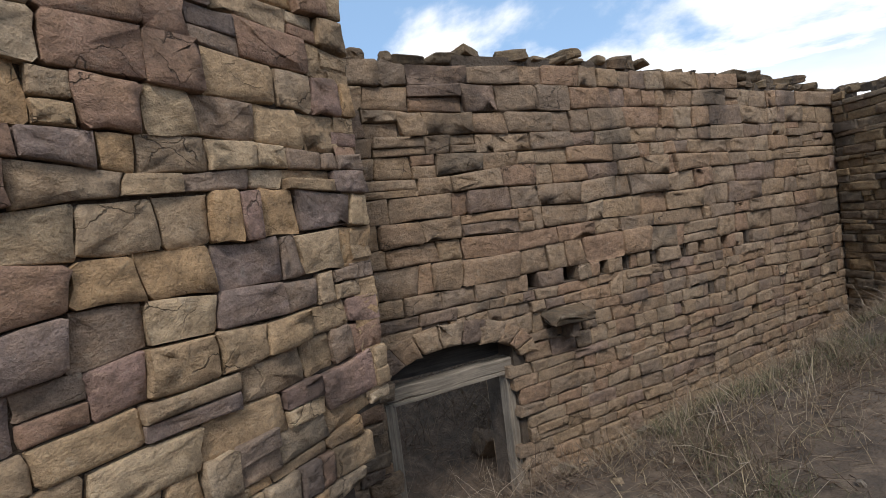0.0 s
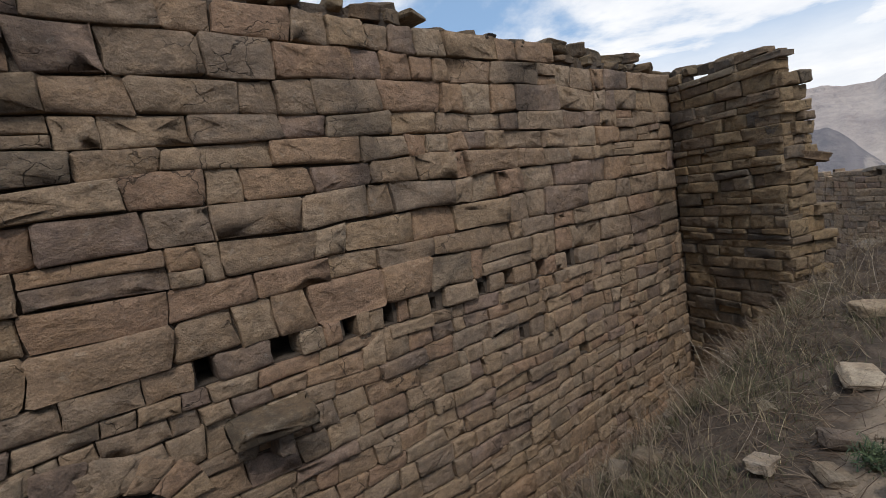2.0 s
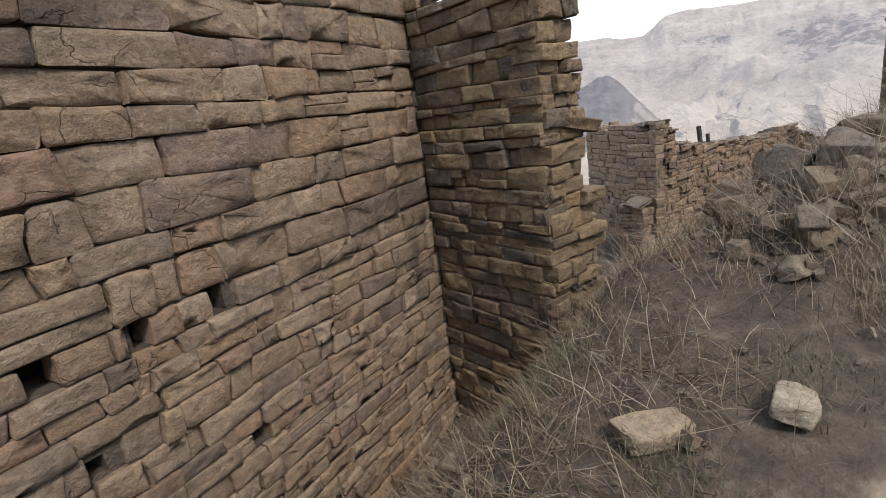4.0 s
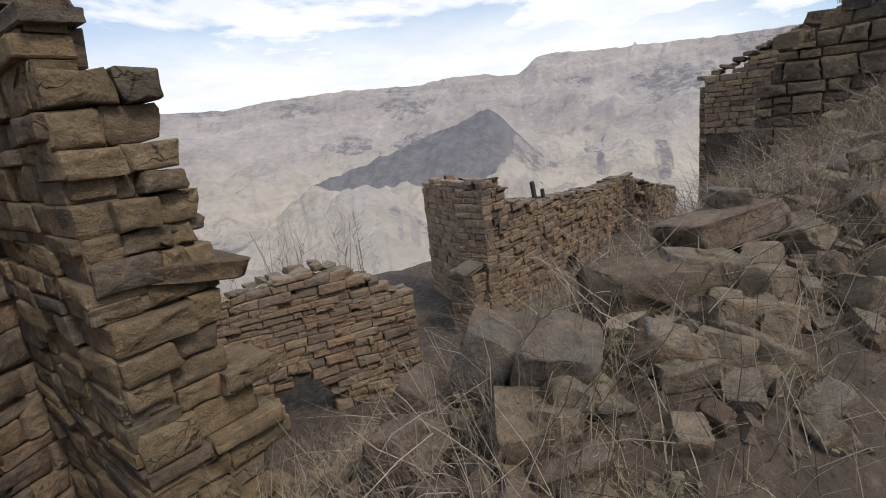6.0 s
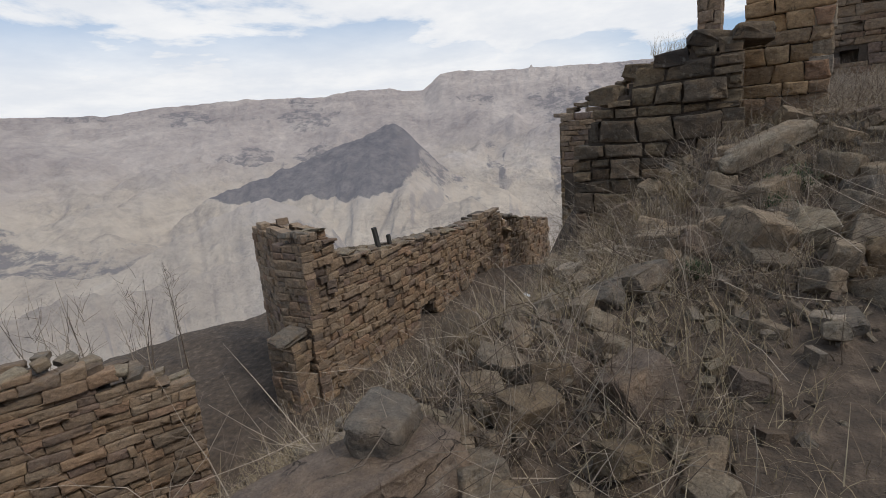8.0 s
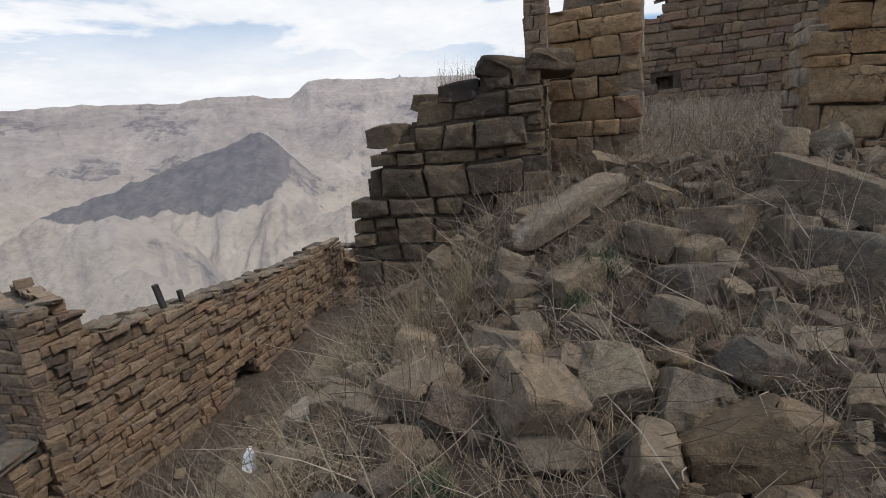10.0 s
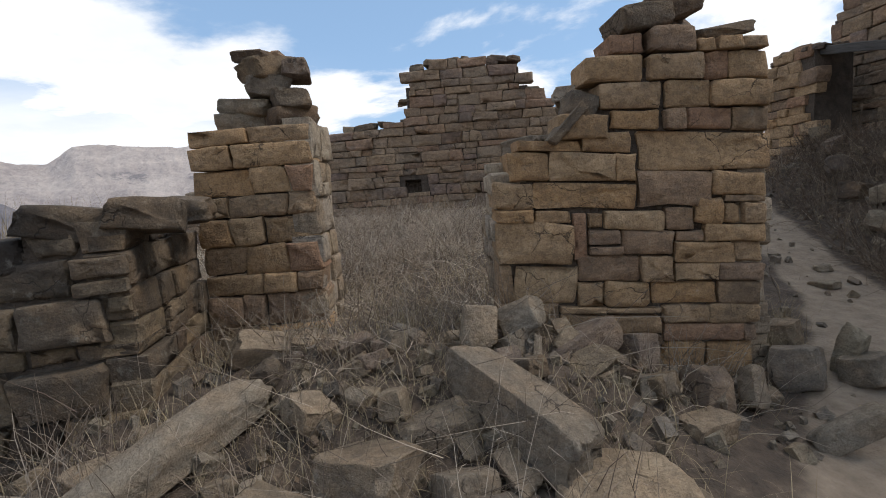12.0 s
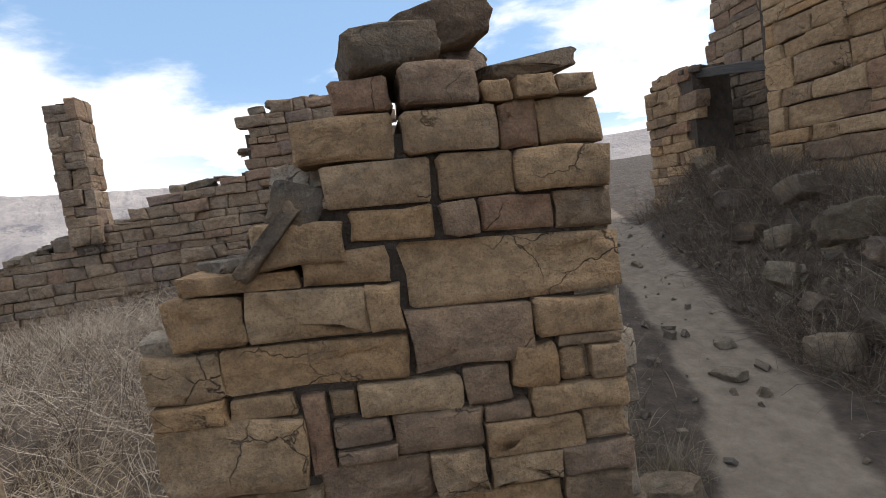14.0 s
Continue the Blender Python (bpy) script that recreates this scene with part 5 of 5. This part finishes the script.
def build_door_frame():
    f = tagged(new("door_1"), "weathered grey wooden door frame without a door, under a stone arch", "door frame", kind="structure")
    a = radians(A_DIR)
    side, out = face_frame(A_DIR)
    f.location = (A_AT[0] - out[0] * 0.13, A_AT[1] - out[1] * 0.13, 0)
    f.rotation_euler = (0, 0, a)
    lint = beam_mesh("lintel", (1.22, 0.12, 0.10), old_wood, 1, f)
    lint.location = (-0.68, 0, 0.16)
    lip = beam_mesh("stop_bead", (1.02, 0.03, 0.03), old_wood, 2, f)
    lip.location = (-0.58, -0.05, 0.095)
    for s, sd in ((-0.60, 3), (0.49, 4)):
        j = beam_mesh("jamb", (1.72, 0.12, 0.09), old_wood, sd, f)
        j.rotation_euler = (0, radians(90), 0)
        j.location = (s, 0, 0.11)
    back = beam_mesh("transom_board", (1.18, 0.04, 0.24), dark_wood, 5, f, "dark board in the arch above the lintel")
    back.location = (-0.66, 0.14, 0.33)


build_door_frame()


def build_reveals():
    rng = random.Random(15)
    side, out = face_frame(A_DIR)
    right = (A_AT[0] + side[0] * 0.55 - out[0] * 0.56, A_AT[1] + side[1] * 0.55 - out[1] * 0.56)
    face(rng, wall_a, right, A_DIR - 90, lay(rng, 0, 0.5, -1.45, 0.22, (0.11, 0.18), (0.16, 0.32)), lambda s, z: True, wall_stone, single=60)
    left = (A_AT[0] - side[0] * 0.67 - out[0] * 0.02, A_AT[1] - side[1] * 0.67 - out[1] * 0.02)
    face(rng, wall_a, left, A_DIR + 90, lay(rng, 0, 0.5, -1.45, 0.22, (0.11, 0.18), (0.16, 0.32)), lambda s, z: True, wall_stone, single=60)
    # corbel beside the arch
    x, y = A_AT[0] + side[0] * 1.05 + out[0] * 0.06, A_AT[1] + side[1] * 1.05 + out[1] * 0.06
    rock(x, y, (0.47, 0.36, 0.105), (6, 0, A_DIR), 0, DARK_ROCKS, 0.49, "corbel", "dark projecting corbel slab set in the wall", "corbels")
    rock(x + 0.03, y + 0.03, (0.10, 0.2, 0.17), (0, 0, A_DIR), 0, BROWN_ROCKS, 0.35, "corbel", "small pale stone under the corbel slab", "corbels")


build_reveals()


def timber(name, a, b, thick, mat, label, category, group=""):
    ob = tagged(new(name), label, category, group)
    ob.location = a
    d = Vector(b) - Vector(a)
    p = beam_mesh("timber", (d.length, thick, thick), mat, a[0], ob)
    p.rotation_mode = "QUATERNION"
    p.rotation_quaternion = d.to_track_quat("X", "Z")
    return ob


timber("roof_beam", (15.45, -2.62, 3.84), (17.05, -2.62, 4.14), 0.11, dark_wood, "dark charred wooden beam bridging the gap in the wall", "beam")
timber("stake", (13.12, 9.30, 0.02), (13.02, 9.32, 0.62), 0.07, dark_wood, "dark broken wooden stake standing in the wall", "stake", "wooden stakes")
timber("stake", (13.45, 9.36, 0.02), (13.40, 9.36, 0.42), 0.06, dark_wood, "dark broken wooden stake standing in the wall", "stake", "wooden stakes")


# ---- dry plants ----
def on_ground(rng, dens, count, x0, x1, y0, y1, pad=0.02):
    spots = []
    guard = 0
    while len(spots) < count and guard < count * 60:
        guard += 1
        x, y = rng.uniform(x0, x1), rng.uniform(y0, y1)
        if rng.random() < dens(x, y) and not in_wall(x, y, pad):
            spots.append((x, y, ground_z(x, y)))
    return spots


def blade(vs, fs, rng, p, length, width, lean, droop):
    """A narrow leaf of three joints that bends over."""
    a = rng.uniform(0, 2 * math.pi)
    dx, dy = math.cos(a), math.sin(a)
    k = len(vs)
    x, y, z = p[0], p[1], p[2] - 0.01
    tilt = lean
    for i in range(4):
        w = width * (1 - i / 3.2)
        vs.append((x - dy * w, y + dx * w, z))
        vs.append((x + dy * w, y - dx * w, z))
        x, y, z = x + dx * math.sin(tilt) * length / 3, y + dy * math.sin(tilt) * length / 3, z + math.cos(tilt) * length / 3
        tilt += droop
    fs += [(k, k + 1, k + 3, k + 2), (k + 2, k + 3, k + 5, k + 4), (k + 4, k + 5, k + 7, k + 6)]


def twig(vs, fs, rng, p, length, radius, lean, bend, az=None):
    """A thin three-sided stalk with a crooked course."""
    a = rng.uniform(0, 2 * math.pi) if az is None else az
    k = len(vs)
    x, y, z = p
    tilt = lean
    n = 4
    for i in range(n):
        r = radius * (1 - 0.75 * i / (n - 1))
        ca, sa = math.cos(a), math.sin(a)
        for j in range(3):
            t = j * 2.0944
            u, v = r * math.cos(t), r * math.sin(t)
            vs.append((x - sa * u + ca * math.cos(tilt) * v, y + ca * u + sa * math.cos(tilt) * v, z - math.sin(tilt) * v))
        x, y, z = x + ca * math.sin(tilt) * length / (n - 1), y + sa * math.sin(tilt) * length / (n - 1), z + math.cos(tilt) * length / (n - 1)
        tilt += bend + rng.uniform(-0.3, 0.3)
        a += rng.uniform(-0.35, 0.35)
    for i in range(n - 1):
        for j in range(3):
            b, c = k + i * 3 + j, k + i * 3 + (j + 1) % 3
            fs.append((b, c, c + 3, b + 3))


def stuff(name, vs, fs, mat, label, category):
    return tagged(new(name, mesh_of(name, vs, fs, mat)), label, category, kind="stuff")


def patchy(x, y, f=0.9, o=0.0):
    return ramp01(-0.25, 0.35, lumps(x * f + o, y * f - o, 7.0 + o, 3))


def plant_density(x, y):
    v = 0.35 + 0.65 * patchy(x, y)
    v *= ramp01(0.22, 0.7, off_way(x, y)) * 0.92 + 0.08
    if x > 12.4 and y > -0.4:
        v *= 0.8
    v *= 1 - 0.45 * min(1, heap(x, y))
    if x < 5.4:
        v *= 0.1 if off_wall_a(x, y) < 1.5 else 0.3
    v *= 0.15 + 0.85 * ramp01(0.2, 0.55, off_tread(x, y))
    return v


def grow():
    rng = random.Random(321)
    vs, fs = [], []
    for p in on_ground(rng, plant_density, 34000, 0.6, 13.5, 1.0, 6.5):
        blade(vs, fs, rng, p, rng.uniform(0.07, 0.26), rng.uniform(0.0012, 0.0026), rng.uniform(0.1, 1.0), rng.uniform(0.1, 0.5))
    for p in on_ground(rng, plant_density, 11000, 5.5, 19.0, -2.5, 9.0):
        blade(vs, fs, rng, p, rng.uniform(0.10, 0.32), rng.uniform(0.0018, 0.0034), rng.uniform(0.1, 1.0), rng.uniform(0.1, 0.5))
    stuff("dry_grass", vs, fs, straw, "short bleached dry grass between the stones", "grass")

    # tussocks that hang over
    vs, fs = [], []
    spots = [(10.55, 4.28, 0.36, 260), (10.75, 4.05, 0.36, 240), (10.40, 4.55, 0.32, 200), (11.05, 4.15, 0.28, 140), (6.1, 4.95, 0.22, 120), (11.5, 0.85, 0.2, 90), (12.4, 0.62, 0.26, 200), (12.9, 0.5, 0.25, 160), (9.5, 4.2, 0.26, 140), (8.7, 4.5, 0.26, 140), (13.2, 0.62, 0.25, 200), (12.65, 0.74, 0.24, 220), (12.95, 0.78, 0.24, 220), (13.5, 0.55, 0.24, 200), (12.45, 0.80, 0.2, 160), (13.8, 0.45, 0.24, 180), (13.3, 0.85, 0.26, 180), (14.2, 0.3, 0.24, 160), (7.9, 4.9, 0.24, 110)]
    spots += [(rng.uniform(5.5, 11.5), rng.uniform(3.6, 5.6), rng.uniform(0.14, 0.24), 60) for _ in range(28)]
    for cx, cy, size, many in spots:
        if off_way(cx, cy) < 0.35:
            continue
        for _ in range(many):
            x, y = cx + rng.gauss(0, 0.06), cy + rng.gauss(0, 0.06)
            if not in_wall(x, y):
                blade(vs, fs, rng, (x, y, ground_z(x, y)), size * rng.uniform(0.6, 1.3), rng.uniform(0.0011, 0.0022), rng.uniform(0.05, 0.8), rng.uniform(0.15, 0.6))
    for _ in range(260):
        s = rng.uniform(0.2, 0.8)
        side, out = face_frame(-81.0)
        o = -rng.uniform(0.15, 0.5)
        blade(vs, fs, rng, (11.63 + side[0] * s + out[0] * o, 4.73 + side[1] * s + out[1] * o, 2.62), rng.uniform(0.06, 0.22), 0.0014, rng.uniform(0, 0.5), rng.uniform(0, 0.3))
    stuff("tussock_grass", vs, fs, straw, "long straw-coloured tussock grass hanging over the slope", "grass")

    # dead stalks and brush
    vs, fs = [], []
    def brush(x, y):
        v = heap(x, y) * 0.75 + (0.34 if 5.4 < x < 9.6 and 3.0 < y < 6 else 0.14)
        if 12.7 < x < 17.4 and 0.6 < y < 6:
            v = 0.4
        d = off_wall_a(x, y)
        if x < 5.4 and 0 < d < 1.6:
            v = max(v, 0.35)
        if x < 5 and d < 0:
            v = 0.5 if d > -3.5 and x < 2.5 else 0
        if x > 12.5 and -2.7 < y < -1.0:
            v = max(v, 0.7)
        return v * patchy(x, y, 1.4, 2.0) * (ramp01(0.35, 0.8, off_way(x, y)) * 0.98 + 0.02) * ramp01(0.2, 0.5, off_tread(x, y))
    for p in on_ground(rng, brush, 25000, 0.0, 17.4, -2.6, 8.8):
        l = rng.uniform(0.12, 0.42)
        twig(vs, fs, rng, p, l, rng.uniform(0.0013, 0.0028), rng.uniform(0.1, 1.35), rng.uniform(-0.1, 0.3))
    # long bleached stalks lying across the heap
    for p in on_ground(rng, lambda x, y: heap(x, y) * ramp01(0.3, 0.6, off_tread(x, y)), 900, 5.5, 12.3, 1.2, 5.4):
        twig(vs, fs, rng, (p[0], p[1], p[2] + rng.uniform(0.02, 0.2)), rng.uniform(0.25, 0.65), rng.uniform(0.0012, 0.0024), rng.uniform(0.9, 1.5), rng.uniform(-0.12, 0.12))
    stuff("dead_stalks", vs, fs, twigs_mat, "tangle of dead grey-brown stalks and twigs over the rubble", "brush")

    # low silvery brush filling the room
    vs, fs = [], []
    for p in on_ground(rng, lambda x, y: 0.3 + 0.7 * patchy(x, y, 0.8), 10000, 12.7, 17.3, 0.9, 6.0):
        twig(vs, fs, rng, p, rng.uniform(0.12, 0.36), rng.uniform(0.0018, 0.0034), rng.uniform(0.5, 1.55), rng.uniform(-0.15, 0.35))
    stuff("dry_brush", vs, fs, straw_material("silver_brush", [(0.36, 0.285, 0.215), (0.45, 0.37, 0.285), (0.29, 0.22, 0.165), (0.53, 0.45, 0.355)]), "knee-high silvery dead brush filling the roofless room", "brush")

    # russet brush along the foot of the long wall and on the bank beyond the way
    vs, fs = [], []
    for p in on_ground(rng, lambda x, y: (1 - ramp01(1.7, 2.6, off_wall_a(x, y))) * ramp01(0.02, 0.1, off_wall_a(x, y)) * (0.3 + 0.7 * patchy(x, y, 1.2, 3.0)), 14000, -0.2, 5.6, 1.9, 6.9):
        twig(vs, fs, rng, p, rng.uniform(0.06, 0.24), rng.uniform(0.0012, 0.0028), rng.uniform(0.7, 1.55), rng.uniform(-0.2, 0.4))
    inside = lambda x, y: ramp01(-0.6, -0.7, off_wall_a(x, y)) * (0.4 + 0.6 * patchy(x, y, 1.4, 1.0))
    for p in on_ground(rng, inside, 2600, -1.6, 1.6, 4.4, 7.4):
        twig(vs, fs, rng, p, rng.uniform(0.12, 0.5), rng.uniform(0.002, 0.004), rng.uniform(0.2, 1.5), rng.uniform(-0.2, 0.4))
    for p in on_ground(rng, lambda x, y: 0.4 + 0.6 * patchy(x, y, 1.2, 3.0), 9000, 12.6, 17.3, -2.75, -0.7):
        if off_way(p[0], p[1]) > 0.36:
            twig(vs, fs, rng, p, rng.uniform(0.15, 0.5), rng.uniform(0.0018, 0.0036), rng.uniform(0.2, 1.45), rng.uniform(-0.1, 0.5))
    stuff("russet_brush", vs, fs, straw_material("russet_twigs", [(0.11, 0.075, 0.055), (0.155, 0.105, 0.07), (0.08, 0.057, 0.045), (0.22, 0.17, 0.12)]), "low russet brush of dead stems along the walls", "brush")

    # green grass near the way
    vs, fs = [], []
    dens = lambda x, y: patchy(x, y, 0.8, 5.0) * ramp01(0.4, 0.7, off_way(x, y)) * ramp01(0.7, 1.4, off_wall_a(x, y))
    for p in on_ground(rng, dens, 18000, 1.0, 5.2, 1.2, 4.9):
        blade(vs, fs, rng, p, rng.uniform(0.04, 0.13), rng.uniform(0.0012, 0.0024), rng.uniform(0.1, 0.9), rng.uniform(0.1, 0.5))
    stuff("green_grass", vs, fs, grass_green, "short half-green grass beside the path", "grass")


grow()


def leafy_plant(x, y, r, many, seed):
    """A low evergreen herb with feathery leaves."""
    rng = random.Random(seed)
    root = tagged(new("green_herb"), "small dark green feathery herb growing in the rubble", "plant", "green herbs")
    root.location = (x, y, ground_z(x, y))
    stems, sf, leaves, lf = [], [], [], []
    for _ in range(26):
        a, t, l = rng.uniform(0, 6.28), rng.uniform(0.2, 1.2), rng.uniform(0.6, 1.0) * r
        twig(stems, sf, rng, (0, 0, 0), l, 0.002, t, 0.1, a)
        for _ in range(many):
            k = rng.uniform(0.3, 1.0)
            p = (math.cos(a) * math.sin(t) * l * k + rng.gauss(0, 0.015), math.sin(a) * math.sin(t) * l * k + rng.gauss(0, 0.015), math.cos(t) * l * k + rng.gauss(0, 0.012) + 0.02)
            blade(leaves, lf, rng, p, rng.uniform(0.02, 0.05), rng.uniform(0.002, 0.004), rng.uniform(0.2, 1.6), 0.3)
    for nm, v, f, m in (("stem", stems, sf, twigs_mat), ("foliage", leaves, lf, green)):
        o = new(nm, mesh_of(nm, v, f, m))
        o.parent = root


leafy_plant(10.95, 3.42, 0.22, 34, 1)
leafy_plant(10.72, 3.50, 0.15, 24, 2)
leafy_plant(9.55, 3.75, 0.10, 20, 3)
leafy_plant(3.2, 3.05, 0.10, 20, 4)


def bare_shrub(x, y, height, seed, label):
    rng = random.Random(seed)
    root = tagged(new("bare_shrub"), label, "shrub", "bare shrubs")
    root.location = (x, y, ground_z(x, y))
    vs, fs, tv, tf = [], [], [], []
    for _ in range(rng.randint(3, 5)):
        a, t = rng.uniform(0, 6.28), rng.uniform(0.02, 0.28)
        l = height * rng.uniform(0.7, 1.0)
        twig(vs, fs, rng, (rng.gauss(0, 0.05), rng.gauss(0, 0.05), -0.05), l, 0.012, t, 0.03, a)
        for _ in range(16):
            k = rng.uniform(0.25, 0.95)
            twig(tv, tf, rng, (math.cos(a) * math.sin(t) * l * k, math.sin(a) * math.sin(t) * l * k, math.cos(t) * l * k), rng.uniform(0.1, 0.35) * height * 0.6, 0.0045, rng.uniform(0.2, 1.1), -0.05)
    for nm, v, f in (("stem", vs, fs), ("crown", tv, tf)):
        o = new(nm, mesh_of(nm, v, f, twigs_mat))
        o.parent = root


for i, (x, y, h) in enumerate([(8.6, 11.2, 2.4), (9.3, 11.8, 2.6), (10.0, 11.6, 2.2), (7.6, 11.0, 2.2), (8.9, 10.4, 1.9), (7.0, 11.6, 2.4), (6.4, 10.9, 2.2), (5.9, 11.5, 2.4), (10.9, 12.3, 2.0), (10.1, 8.2, 1.0), (9.8, 7.6, 0.8)]):
    bare_shrub(x, y, h, 600 + i, "leafless grey shrub with thin upright stems below the terrace")


def bottle(x, y):
    b = tagged(new("plastic_bottle"), "crushed white plastic bottle lying in dead grass", "bottle")
    b.location, b.rotation_euler = (x, y, ground_z(x, y) + 0.06), (0, radians(80), radians(40))
    m, n = material("white_plastic")
    finish(n, (0.75, 0.78, 0.80, 1), 0.35)
    bm = bmesh.new()
    bmesh.ops.create_cone(bm, cap_ends=True, segments=14, radius1=0.034, radius2=0.03, depth=0.15)
    bmesh.ops.subdivide_edges(bm, edges=[e for e in bm.edges if abs(e.verts[0].co.z - e.verts[1].co.z) > 0.1], cuts=5)
    for v in bm.verts:
        v.co.x *= 1 - 0.35 * math.exp(-(v.co.z / 0.03) ** 2)
    part("body", bm, m, b)
    bm = bmesh.new()
    bmesh.ops.create_cone(bm, cap_ends=True, segments=12, radius1=0.03, radius2=0.012, depth=0.04, matrix=Matrix.Translation((0, 0, 0.095)))
    part("neck", bm, m, b)
    bm = bmesh.new()
    bmesh.ops.create_cone(bm, cap_ends=True, segments=12, radius1=0.014, radius2=0.014, depth=0.015, matrix=Matrix.Translation((0, 0, 0.122)))
    part("cap", bm, m, b)


bottle(10.0, 4.9)


# ---- the single stones of the walls ----
def link_pieces():
    for name, where, verts, faces, mat, wall in PIECES:
        ob = new(name, soften(mesh_of(name, verts, faces, mat)))
        ob.location = where
        ob.parent = wall


link_pieces()
